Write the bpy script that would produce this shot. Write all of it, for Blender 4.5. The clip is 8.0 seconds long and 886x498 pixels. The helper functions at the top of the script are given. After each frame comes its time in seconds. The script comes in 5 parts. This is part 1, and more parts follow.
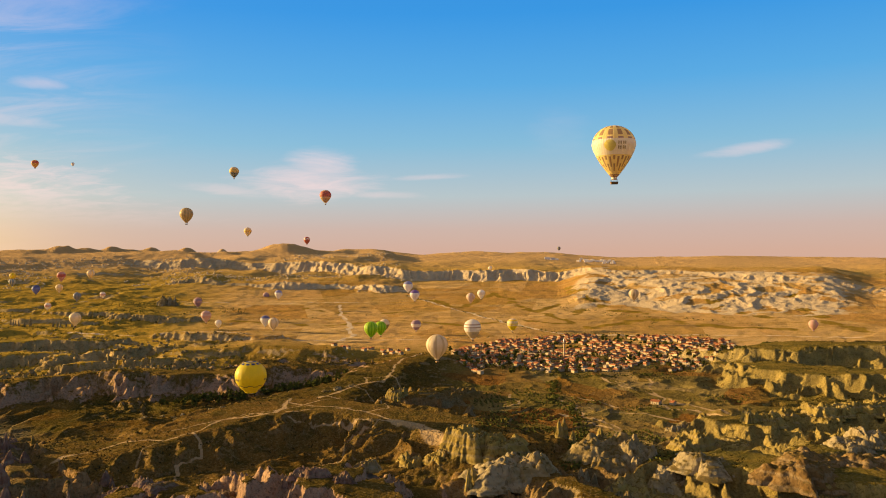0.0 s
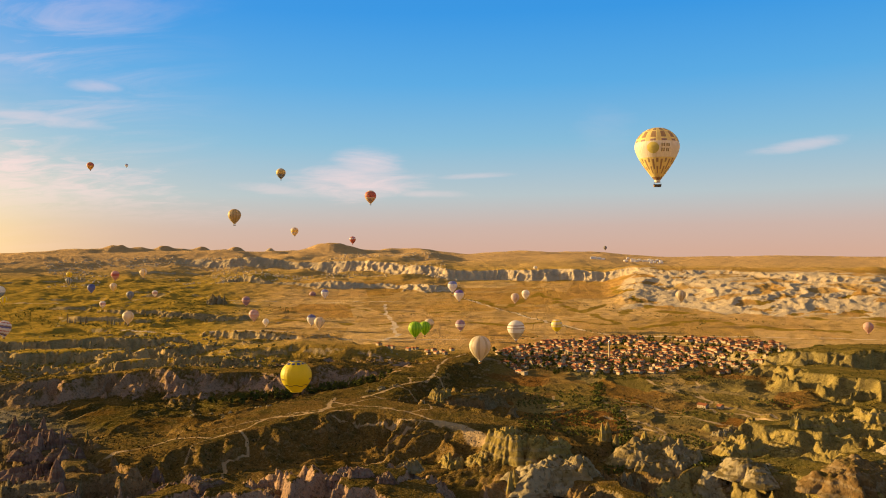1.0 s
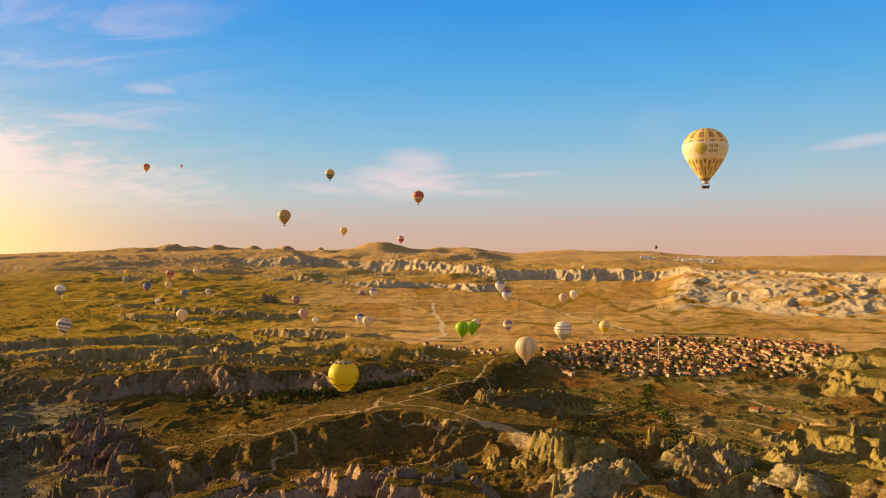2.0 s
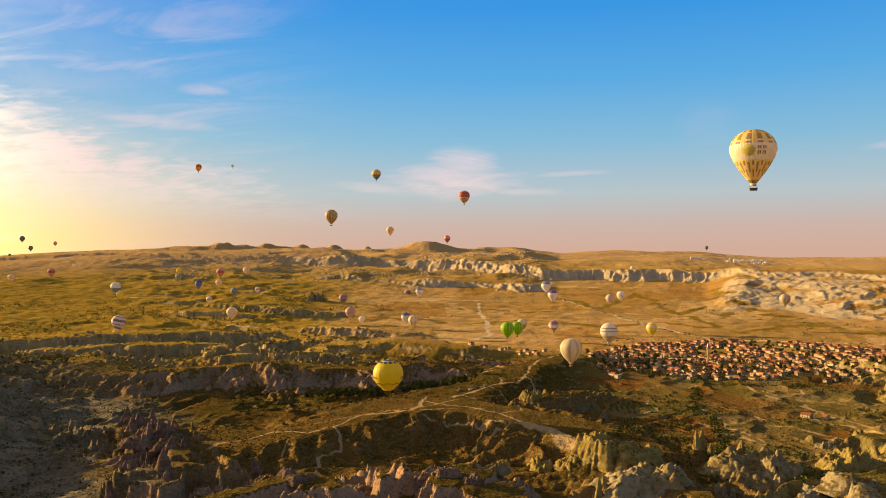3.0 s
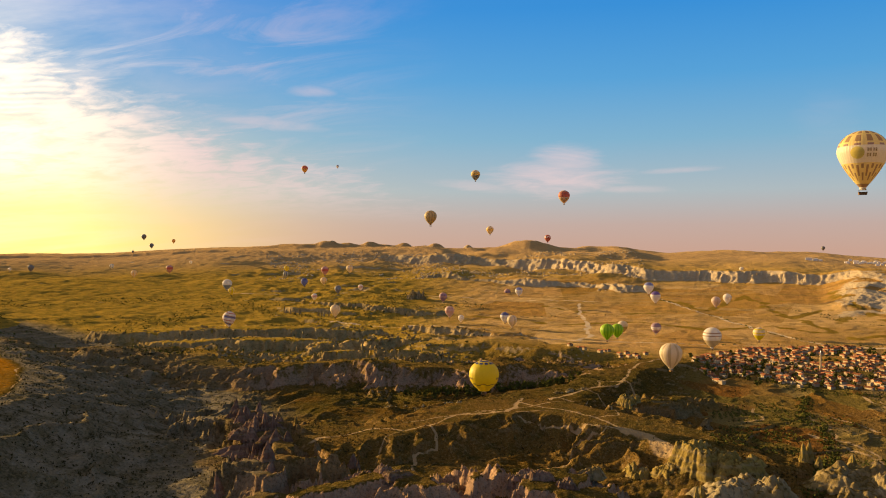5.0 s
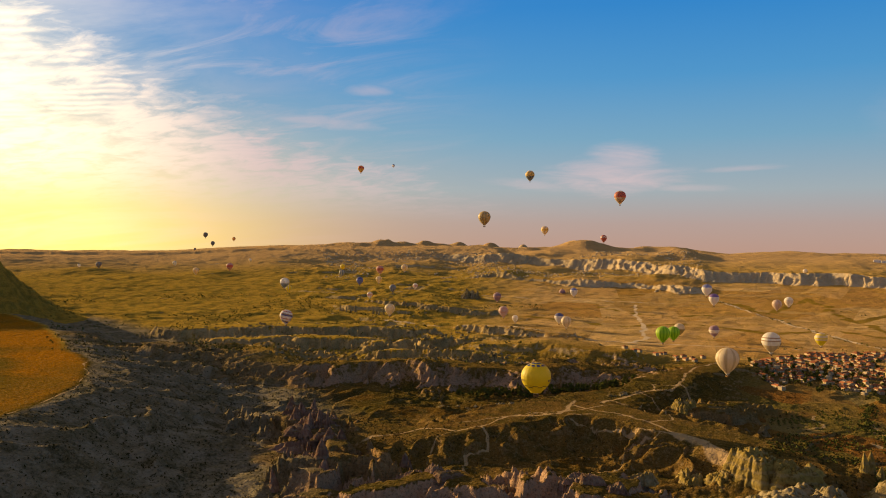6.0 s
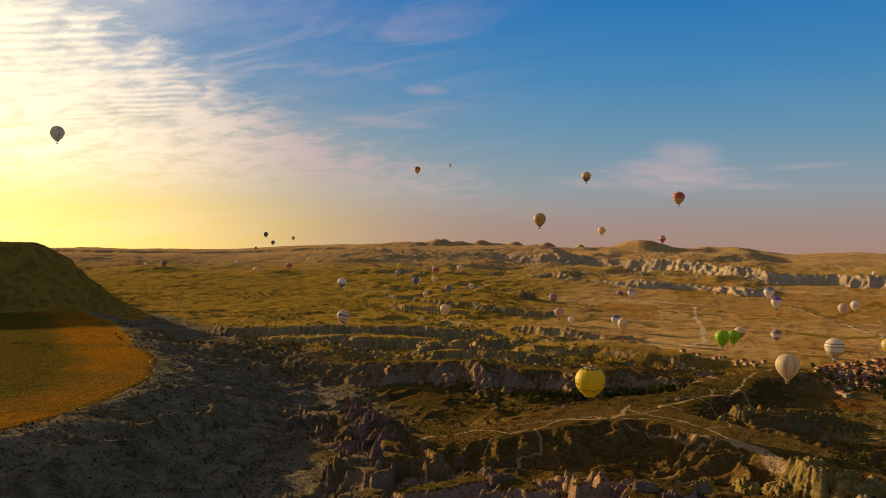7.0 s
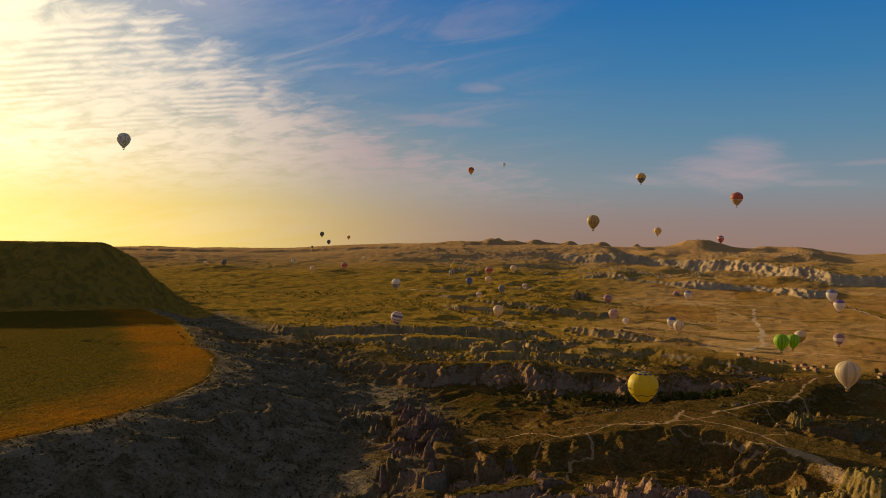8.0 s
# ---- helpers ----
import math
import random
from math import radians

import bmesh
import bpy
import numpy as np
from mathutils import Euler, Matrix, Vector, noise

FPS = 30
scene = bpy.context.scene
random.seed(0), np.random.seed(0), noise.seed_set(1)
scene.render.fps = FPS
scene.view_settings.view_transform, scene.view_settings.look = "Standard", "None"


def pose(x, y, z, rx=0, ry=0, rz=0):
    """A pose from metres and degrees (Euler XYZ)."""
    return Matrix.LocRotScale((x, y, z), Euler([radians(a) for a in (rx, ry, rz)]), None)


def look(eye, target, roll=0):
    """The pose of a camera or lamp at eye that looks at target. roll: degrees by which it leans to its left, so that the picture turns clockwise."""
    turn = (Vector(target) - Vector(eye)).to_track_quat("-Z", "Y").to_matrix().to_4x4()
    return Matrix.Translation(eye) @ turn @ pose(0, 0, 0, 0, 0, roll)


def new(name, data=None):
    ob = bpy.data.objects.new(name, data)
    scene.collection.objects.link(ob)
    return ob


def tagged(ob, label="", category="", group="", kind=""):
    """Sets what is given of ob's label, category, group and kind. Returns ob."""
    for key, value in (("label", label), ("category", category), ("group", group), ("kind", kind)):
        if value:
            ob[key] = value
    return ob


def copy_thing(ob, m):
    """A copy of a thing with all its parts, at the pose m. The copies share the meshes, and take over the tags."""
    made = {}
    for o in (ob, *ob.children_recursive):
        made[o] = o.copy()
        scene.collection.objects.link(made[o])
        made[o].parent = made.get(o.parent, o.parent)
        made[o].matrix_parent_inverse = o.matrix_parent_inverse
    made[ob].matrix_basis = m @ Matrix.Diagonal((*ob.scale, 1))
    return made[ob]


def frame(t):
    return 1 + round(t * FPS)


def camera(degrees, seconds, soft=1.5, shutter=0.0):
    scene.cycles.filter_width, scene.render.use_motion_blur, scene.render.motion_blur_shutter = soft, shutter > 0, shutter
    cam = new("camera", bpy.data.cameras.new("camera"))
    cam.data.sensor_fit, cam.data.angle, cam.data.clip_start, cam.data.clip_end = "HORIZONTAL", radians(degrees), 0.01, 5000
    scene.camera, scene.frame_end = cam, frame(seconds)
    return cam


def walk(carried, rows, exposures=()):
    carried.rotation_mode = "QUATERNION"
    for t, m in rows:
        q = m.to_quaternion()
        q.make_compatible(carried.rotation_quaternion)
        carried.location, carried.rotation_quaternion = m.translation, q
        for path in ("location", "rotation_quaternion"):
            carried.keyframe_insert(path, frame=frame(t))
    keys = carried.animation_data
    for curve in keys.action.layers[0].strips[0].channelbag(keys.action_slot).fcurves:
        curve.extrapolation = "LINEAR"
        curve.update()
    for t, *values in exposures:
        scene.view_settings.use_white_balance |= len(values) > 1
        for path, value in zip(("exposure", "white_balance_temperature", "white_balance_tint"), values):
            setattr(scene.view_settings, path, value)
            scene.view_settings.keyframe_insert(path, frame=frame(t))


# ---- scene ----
cam = camera(58.5, 8.0, soft=1.0)
# the eye drifts slowly while it turns to the left
walk(cam, [
    (0.0, pose(0.00, 0.00, 190.00, 90, 0, -0.000) @ pose(0, 0, 0, 0.375, 0, 0) @ pose(0, 0, 0, 0, 0, -0.561)),
    (0.5, pose(1.44, -1.07, 191.49, 90, 0, 1.534) @ pose(0, 0, 0, 0.338, 0, 0) @ pose(0, 0, 0, 0, 0, -0.545)),
    (1.0, pose(2.85, -2.00, 192.75, 90, 0, 3.298) @ pose(0, 0, 0, 0.322, 0, 0) @ pose(0, 0, 0, 0, 0, -0.507)),
    (1.5, pose(4.25, -2.83, 193.83, 90, 0, 5.089) @ pose(0, 0, 0, 0.292, 0, 0) @ pose(0, 0, 0, 0, 0, -0.510)),
    (3.0, pose(8.59, -5.21, 196.49, 90, 0, 10.214) @ pose(0, 0, 0, 0.221, 0, 0) @ pose(0, 0, 0, 0, 0, -0.163)),
    (3.5, pose(10.15, -6.11, 197.36, 90, 0, 11.966) @ pose(0, 0, 0, 0.208, 0, 0) @ pose(0, 0, 0, 0, 0, -0.103)),
    (4.0, pose(11.80, -7.16, 198.31, 90, 0, 13.797) @ pose(0, 0, 0, 0.172, 0, 0) @ pose(0, 0, 0, 0, 0, -0.010)),
    (4.5, pose(13.56, -8.39, 199.40, 90, 0, 15.647) @ pose(0, 0, 0, 0.131, 0, 0) @ pose(0, 0, 0, 0, 0, 0.050)),
    (6.0, pose(19.70, -13.64, 203.96, 90, 0, 21.569) @ pose(0, 0, 0, -0.049, 0, 0) @ pose(0, 0, 0, 0, 0, 0.519)),
    (6.5, pose(22.09, -16.07, 206.09, 90, 0, 23.626) @ pose(0, 0, 0, -0.113, 0, 0) @ pose(0, 0, 0, 0, 0, 0.708)),
    (7.0, pose(24.70, -18.92, 208.62, 90, 0, 25.670) @ pose(0, 0, 0, -0.181, 0, 0) @ pose(0, 0, 0, 0, 0, 0.713)),
    (7.5, pose(27.53, -22.23, 211.59, 90, 0, 27.640) @ pose(0, 0, 0, -0.271, 0, 0) @ pose(0, 0, 0, 0, 0, 0.721)),
    (8.0, pose(30.61, -26.05, 215.06, 90, 0, 29.593) @ pose(0, 0, 0, -0.371, 0, 0) @ pose(0, 0, 0, 0, 0, 0.798)),
], exposures=[(0.0, 1.28, 6500, 10), (1.5, 1.28, 6500, 10), (3.5, 1.25, 6500, 10), (4.5, 1.17, 6500, 11),
               (6.0, 0.86, 6400, 12), (7.0, 0.48, 6250, 12), (8.0, 0.18, 6080, 12)])

# ---------------------------------------------------------------- light
SUN_AZ, SUN_EL = 75.0, 12.0  # degrees to the left of +y, degrees up
sun_dir = Vector((-math.sin(radians(SUN_AZ)) * math.cos(radians(SUN_EL)),
                  math.cos(radians(SUN_AZ)) * math.cos(radians(SUN_EL)), math.sin(radians(SUN_EL))))
sun_data = bpy.data.lights.new("sun", "SUN")
sun_data.energy, sun_data.angle, sun_data.color = 5.0, radians(0.9), (1.0, 0.66, 0.27)
sun = new("sun", sun_data)
sun.matrix_world = look(sun_dir * 100, (0, 0, 0))


class Nodes:
    """A short way to write node trees."""

    def __init__(self, tree):
        self.tree = tree
        tree.nodes.clear()

    def add(self, kind):
        return self.tree.nodes.new(kind)

    def link(self, a, b):
        self.tree.links.new(a, b)

    def put(self, socket, value):
        if isinstance(value, bpy.types.NodeSocket):
            self.tree.links.new(value, socket)
        elif isinstance(value, (tuple, list)) and socket.type == "RGBA" and len(value) == 3:
            socket.default_value = (*value, 1)
        else:
            socket.default_value = value

    def math(self, op, a, b=0.0, c=0.0, clamp=False):
        n = self.add("ShaderNodeMath")
        n.operation, n.use_clamp = op, clamp
        for s, v in zip(n.inputs, (a, b, c)):
            self.put(s, v)
        return n.outputs[0]

    def vmath(self, op, a, b=None):
        n = self.add("ShaderNodeVectorMath")
        n.operation = op
        self.put(n.inputs[0], a)
        if b is not None:
            self.put(n.inputs[1], b)
        return n.outputs["Value"] if op in ("DOT_PRODUCT", "LENGTH") else n.outputs[0]

    def mix(self, f, a, b, blend="MIX"):
        n = self.add("ShaderNodeMix")
        n.data_type, n.blend_type = "RGBA", blend
        self.put(n.inputs[0], f)
        self.put(n.inputs[6], a)
        self.put(n.inputs[7], b)
        return n.outputs[2]

    def step(self, x, lo, hi, a=0.0, b=1.0):
        n = self.add("ShaderNodeMapRange")
        n.interpolation_type = "SMOOTHSTEP"
        for s, v in zip(n.inputs, (x, lo, hi, a, b)):
            self.put(s, v)
        return n.outputs[0]

    def noise(self, vector, scale, detail=4.0, rough=0.55, distort=0.0, out="Fac"):
        n = self.add("ShaderNodeTexNoise")
        self.put(n.inputs["Vector"], vector)
        for key, v in (("Scale", scale), ("Detail", detail), ("Roughness", rough), ("Distortion", distort)):
            self.put(n.inputs[key], v)
        return n.outputs[out]

    def ramp(self, x, stops):
        n = self.add("ShaderNodeValToRGB")
        while len(n.color_ramp.elements) < len(stops):
            n.color_ramp.elements.new(0.5)
        for e, (p, c) in zip(n.color_ramp.elements, stops):
            e.position, e.color = p, (*c, 1)
        self.put(n.inputs[0], x)
        return n.outputs[0]


world = bpy.data.worlds.new("sky")
scene.world = world
world.use_nodes = True
N = Nodes(world.node_tree)
way = N.vmath("NORMALIZE", N.add("ShaderNodeTexCoord").outputs["Generated"])
split = N.add("ShaderNodeSeparateXYZ")
N.put(split.inputs[0], way)
up = split.outputs[2]
sky = N.add("ShaderNodeTexSky")
sky.sky_type, sky.sun_disc = "NISHITA", False
sky.sun_elevation, sky.sun_rotation = radians(SUN_EL), radians(-SUN_AZ)
sky.air_density, sky.dust_density, sky.ozone_density = 1.0, 1.5, 3.0
clear = N.mix(1.0, sky.outputs[0], (0.085, 0.085, 0.085), "MULTIPLY")
# the air over the plateau: dusty pink low down, deep blue above
air = N.ramp(N.math("MULTIPLY", up, 2.2, clamp=True), [
    (0.0, (0.72, 0.45, 0.34)), (0.07, (0.65, 0.48, 0.42)), (0.16, (0.50, 0.58, 0.61)), (0.30, (0.25, 0.52, 0.72)),
    (0.46, (0.10, 0.42, 0.80)), (0.64, (0.035, 0.32, 0.80)), (1.0, (0.02, 0.22, 0.68))])
tone = N.mix(0.85, clear, air)
# warm grey veil added overhead, out of view, to warm the fill light
tone = N.mix(N.step(up, 0.34, 0.62, 0.0, 0.9), tone, (0.24, 0.21, 0.17))
# bearing to the left of +y and height of each direction, in degrees
bearing = N.math("MULTIPLY", N.math("ARCTAN2", N.math("MULTIPLY", split.outputs[0], -1.0), split.outputs[1]), 180 / math.pi)
rise = N.math("MULTIPLY", N.math("ARCSINE", up), 180 / math.pi)
# glow round the low sun, wide and yellow
near = N.math("MAXIMUM", N.vmath("DOT_PRODUCT", way, tuple(sun_dir)), 0.0)
glow_wide = N.math("POWER", near, 5.0)
glow_mid = N.math("POWER", near, 26.0)
glow_core = N.math("POWER", near, 70.0)
low = N.step(up, 0.0, 0.32, 1.0, 0.05)
tone = N.mix(N.math("MULTIPLY", glow_wide, N.math("MULTIPLY", low, 0.70), clamp=True), tone, (0.98, 0.68, 0.26))
# yellow light along the horizon under the sun
side = N.vmath("DOT_PRODUCT", way, (-math.sin(radians(SUN_AZ)), math.cos(radians(SUN_AZ)), 0.0))
rim = N.math("MULTIPLY", N.step(up, -0.02, 0.20, 1.0, 0.0), N.math("POWER", N.step(side, 0.30, 1.0), 5.0))
tone = N.mix(N.math("MULTIPLY", rim, 0.80), tone, (2.9, 2.05, 0.34))
# the cloud deck: a flat sheet seen from below
flat = N.math("ADD", up, 0.16)
plane = N.add("ShaderNodeCombineXYZ")
N.put(plane.inputs[0], N.math("DIVIDE", split.outputs[0], flat))
N.put(plane.inputs[1], N.math("DIVIDE", split.outputs[1], flat))


def stretched(turn, sx, sy):
    m = N.add("ShaderNodeMapping")
    N.put(m.inputs[0], plane.outputs[0])
    m.inputs["Rotation"].default_value = (0, 0, radians(turn))
    m.inputs["Scale"].default_value = (sx, sy, 1.0)
    return m.outputs[0]


drift = N.noise(stretched(28, 0.8, 1.6), 1.1, 6.0, 0.60, 0.6)
puffs = N.noise(stretched(10, 0.8, 1.2), 7.5, 6.0, 0.62, 0.5)
combed = N.noise(stretched(-32, 0.8, 2.0), 2.1, 8.0, 0.64, 0.8)
# broad sheet of small clouds towards the sun; its upper edge climbs from the skyline to the left
ceiling_of = N.ramp(N.math("DIVIDE", bearing, 80.0, clamp=True), [(0.0, (-0.10,) * 3), (0.20, (0.045,) * 3), (0.29, (0.15,) * 3),
    (0.41, (0.245,) * 3), (0.50, (0.37,) * 3), (0.63, (0.53,) * 3), (0.75, (0.62,) * 3), (1.0, (0.60,) * 3)])
under = N.math("SUBTRACT", N.math("MULTIPLY", ceiling_of, 30.0), rise)
under = N.math("ADD", under, N.math("MULTIPLY", N.math("SUBTRACT", drift, 0.5), 9.0))
under = N.math("ADD", under, N.math("MULTIPLY", N.math("SUBTRACT", puffs, 0.5), 7.0))
sheet = N.math("MULTIPLY", N.step(under, -1.6, 3.4), N.step(rise, 1.5, 6.5))
sheet = N.math("MULTIPLY", sheet, N.step(puffs, 0.30, 0.60, 0.45, 1.0))
# ripples in the thick of it
waves = N.add("ShaderNodeTexWave")
waves.wave_type, waves.bands_direction = "BANDS", "X"
N.put(waves.inputs["Vector"], stretched(62, 1.0, 1.0))
for key, v in (("Scale", 5.6), ("Distortion", 3.2), ("Detail", 3.0), ("Detail Scale", 1.6), ("Detail Roughness", 0.6)):
    waves.inputs[key].default_value = v
rippled = N.math("MULTIPLY", N.step(drift, 0.40, 0.60), N.math("MULTIPLY", N.step(rise, 6.0, 9.0), N.step(rise, 17.0, 13.0)))
sheet = N.math("MULTIPLY", sheet, N.math("SUBTRACT", 1.0, N.math("MULTIPLY", rippled, N.math("MULTIPLY", waves.outputs["Fac"], 0.55))))
# thin combed veil above the sheet
veil = N.math("MULTIPLY", N.step(combed, 0.40, 0.72), N.math("MULTIPLY", N.step(bearing, 16.0, 32.0), N.step(rise, 4.0, 9.0)))
veil = N.math("MULTIPLY", veil, 0.42)
haze_up = N.math("MULTIPLY", N.step(bearing, 20.0, 44.0), N.math("MULTIPLY", N.step(drift, 0.34, 0.70), 0.30))
thin = N.math("MAXIMUM", N.math("MAXIMUM", sheet, veil), haze_up)
# pink clouds of their own, away from the sun: bearing, rise, half width, half depth, tilt, weight
frayed = N.math("MULTIPLY", N.math("SUBTRACT", N.noise(stretched(-20, 0.9, 1.3), 3.4, 7.0, 0.62, 0.5), 0.5), 3.0)
for b, e, half, deep, tilt, weight in ((9.6, 5.2, 4.8, 1.3, 0.0, 0.85), (8.6, 6.3, 2.6, 1.2, 0.0, 0.70), (15.0, 4.6, 3.6, 0.40, 0.10, 0.45), (4.4, 4.3, 2.8, 0.30, 0.02, 0.40),
                                       (0.6, 5.6, 2.8, 0.22, -0.04, 0.38), (-21.0, 6.9, 3.2, 0.42, -0.12, 0.50), (-8.5, 8.6, 2.2, 1.6, 0.0, 0.10), (30.2, 8.9, 4.2, 0.5, 0.06, 0.55), (27.0, 11.2, 1.9, 0.42, 0.0, 0.45)):
    dx = N.math("SUBTRACT", bearing, b)
    dz = N.math("DIVIDE", N.math("SUBTRACT", N.math("SUBTRACT", rise, e), N.math("MULTIPLY", dx, tilt)), deep)
    dx = N.math("DIVIDE", dx, half)
    off = N.math("ADD", N.math("ADD", N.math("MULTIPLY", dx, dx), N.math("MULTIPLY", dz, dz)), frayed)
    thin = N.math("MAXIMUM", thin, N.step(off, 1.5, -0.7, 0.0, weight))
tone = N.mix(N.math("MULTIPLY", glow_mid, 0.80, clamp=True), tone, (4.0, 3.1, 1.0))
cloud_tone = N.mix(N.step(near, 0.74, 1.0), (1.08, 0.74, 0.70), (3.3, 2.65, 1.65))
tone = N.mix(N.math("MULTIPLY", thin, 0.66), tone, cloud_tone)
tone = N.mix(N.math("MULTIPLY", glow_core, 0.9, clamp=True), tone, (5.0, 4.4, 2.6))
back = N.add("ShaderNodeBackground")
N.put(back.inputs[0], tone)
back.inputs[1].default_value = 0.44
N.link(back.outputs[0], N.add("ShaderNodeOutputWorld").inputs[0])

# ---------------------------------------------------------------- materials
def material(name):
    m = bpy.data.materials.new(name)
    m.use_nodes = True
    n = Nodes(m.node_tree)
    shader = n.add("ShaderNodeBsdfPrincipled")
    n.link(shader.outputs[0], n.add("ShaderNodeOutputMaterial").inputs[0])
    shader.inputs["Roughness"].default_value = 0.9
    shader.inputs["Specular IOR Level"].default_value = 0.0
    return m, n, shader


def attribute(n, name):
    a = n.add("ShaderNodeAttribute")
    a.attribute_name = name
    return a.outputs["Fac"]


def bump(n, shader, height_socket, distance, strength=1.0):
    b = n.add("ShaderNodeBump")
    b.inputs["Strength"].default_value, b.inputs["Distance"].default_value = strength, distance
    n.put(b.inputs["Height"], height_socket)
    n.link(b.outputs[0], shader.inputs["Normal"])


def make_land():
    m, n, s = material("land")
    place = n.add("ShaderNodeNewGeometry").outputs["Position"]
    big = n.noise(place, 0.006, 4, 0.6)
    mid = n.noise(place, 0.035, 5, 0.62, 0.4)
    small = n.noise(place, 0.22, 4, 0.65)
    grit = n.noise(place, 0.9, 3, 0.7)
    grass = n.mix(n.step(big, 0.38, 0.62), (0.094, 0.052, 0.009), (0.067, 0.052, 0.008))
    grass = n.mix(n.step(mid, 0.45, 0.68), grass, (0.038, 0.034, 0.008))
    grass = n.mix(n.step(small, 0.52, 0.75, 0.0, 0.55), grass, (0.20, 0.12, 0.032))
    straw = n.mix(n.step(mid, 0.40, 0.66), (0.50, 0.30, 0.055), (0.32, 0.215, 0.026))
    straw = n.mix(n.step(small, 0.5, 0.72, 0.0, 0.5), straw, (0.52, 0.36, 0.15))
    grass = n.mix(attribute(n, "dry"), grass, straw)
    grass = n.mix(attribute(n, "turf"), grass, n.mix(n.step(mid, 0.4, 0.66), (0.20, 0.155, 0.055), (0.12, 0.105, 0.040)))
    # grass fades to paler tan with distance: haze put into the colour
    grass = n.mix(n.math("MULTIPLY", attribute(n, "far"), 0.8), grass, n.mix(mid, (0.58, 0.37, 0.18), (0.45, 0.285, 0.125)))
    # tilled fields on the plain
    squash = n.add("ShaderNodeMapping")
    n.put(squash.inputs[0], place)
    squash.inputs["Rotation"].default_value = (0, 0, radians(24))
    squash.inputs["Scale"].default_value = (0.0058, 0.0026, 0.0)
    cells = n.add("ShaderNodeTexVoronoi")
    n.put(cells.inputs["Vector"], squash.outputs[0])
    cells.inputs["Scale"].default_value = 1.0
    tone = n.add("ShaderNodeSeparateColor")
    n.put(tone.inputs[0], cells.outputs["Color"])
    crop = n.ramp(tone.outputs[0], [(0.0, (0.40, 0.215, 0.055)), (0.35, (0.50, 0.30, 0.105)), (0.6, (0.56, 0.36, 0.14)), (0.82, (0.31, 0.17, 0.034)), (1.0, (0.47, 0.265, 0.07))])
    strips_map = n.add("ShaderNodeMapping")
    n.put(strips_map.inputs[0], place)
    strips_map.inputs["Rotation"].default_value = (0, 0, radians(-12))
    strips_map.inputs["Scale"].default_value = (0.0045, 0.022, 0.0)
    strips = n.add("ShaderNodeTexVoronoi")
    n.put(strips.inputs["Vector"], strips_map.outputs[0])
    strips.inputs["Scale"].default_value = 1.0
    tone_c = n.add("ShaderNodeSeparateColor")
    n.put(tone_c.inputs[0], strips.outputs["Color"])
    crop = n.mix(n.step(tone_c.outputs[0], 0.62, 0.66, 0.0, 0.5), crop, n.mix(tone_c.outputs[1], (0.22, 0.125, 0.03), (0.50, 0.34, 0.14)))
    crop = n.mix(n.step(mid, 0.46, 0.70, 0.0, 0.6), crop, (0.25, 0.165, 0.025))
    meadow = n.mix(n.step(mid, 0.42, 0.62), (0.375, 0.235, 0.030), (0.215, 0.155, 0.022))
    grass = n.mix(n.math("MULTIPLY", attribute(n, "meadow"), 0.85), grass, meadow)
    soil = n.mix(attribute(n, "field"), grass, crop)
    soil = n.mix(n.step(n.math("ADD", attribute(n, "ditch"), n.math("MULTIPLY", n.math("SUBTRACT", mid, 0.5), 0.5)), 0.12, 0.5, 0.0, 0.9), soil, (0.21, 0.135, 0.014))
    # small plots on the valley floor
    plot_map = n.add("ShaderNodeMapping")
    n.put(plot_map.inputs[0], place)
    plot_map.inputs["Rotation"].default_value = (0, 0, radians(-18))
    plot_map.inputs["Scale"].default_value = (0.016, 0.011, 0.0)
    plots = n.add("ShaderNodeTexVoronoi")
    n.put(plots.inputs["Vector"], n.vmath("ADD", plot_map.outputs[0], n.vmath("MULTIPLY", n.noise(place, 0.03, 2, out="Color"), (0.35, 0.35, 0.0))))
    plots.inputs["Scale"].default_value = 1.0
    tone_b = n.add("ShaderNodeSeparateColor")
    n.put(tone_b.inputs[0], plots.outputs["Color"])
    plot_tone = n.ramp(tone_b.outputs[0], [(0.0, (0.160, 0.070, 0.014)), (0.22, (0.20, 0.135, 0.040)), (0.42, (0.115, 0.090, 0.018)), (0.6, (0.26, 0.185, 0.068)), (0.78, (0.165, 0.075, 0.014)), (1.0, (0.16, 0.118, 0.030))])
    plot_tone = n.mix(n.step(small, 0.5, 0.75, 0.0, 0.35), plot_tone, (0.12, 0.085, 0.020))
    soil = n.mix(n.math("MULTIPLY", attribute(n, "sulphur"), 0.75), soil, n.mix(n.step(mid, 0.42, 0.60), (0.190, 0.135, 0.027), (0.105, 0.086, 0.019)))
    soil = n.mix(attribute(n, "plots"), soil, plot_tone)
    scree = n.mix(n.step(mid, 0.35, 0.65), (0.225, 0.190, 0.130), (0.135, 0.114, 0.066))
    brush = n.math("ADD", n.math("MULTIPLY", n.noise(place, 0.05, 5, 0.7, 0.6), 0.7), n.math("MULTIPLY", small, 0.3))
    scree = n.mix(n.step(brush, 0.50, 0.62, 0.0, 0.75), scree, (0.045, 0.044, 0.020))
    scree = n.mix(n.step(brush, 0.44, 0.34, 0.0, 0.5), scree, (0.34, 0.30, 0.22))
    soil = n.mix(attribute(n, "scree"), soil, scree)
    earth = n.mix(n.step(mid, 0.40, 0.64), (0.170, 0.100, 0.027), (0.098, 0.068, 0.015))
    soil = n.mix(n.math("MULTIPLY", attribute(n, "umber"), 0.6), soil, earth)
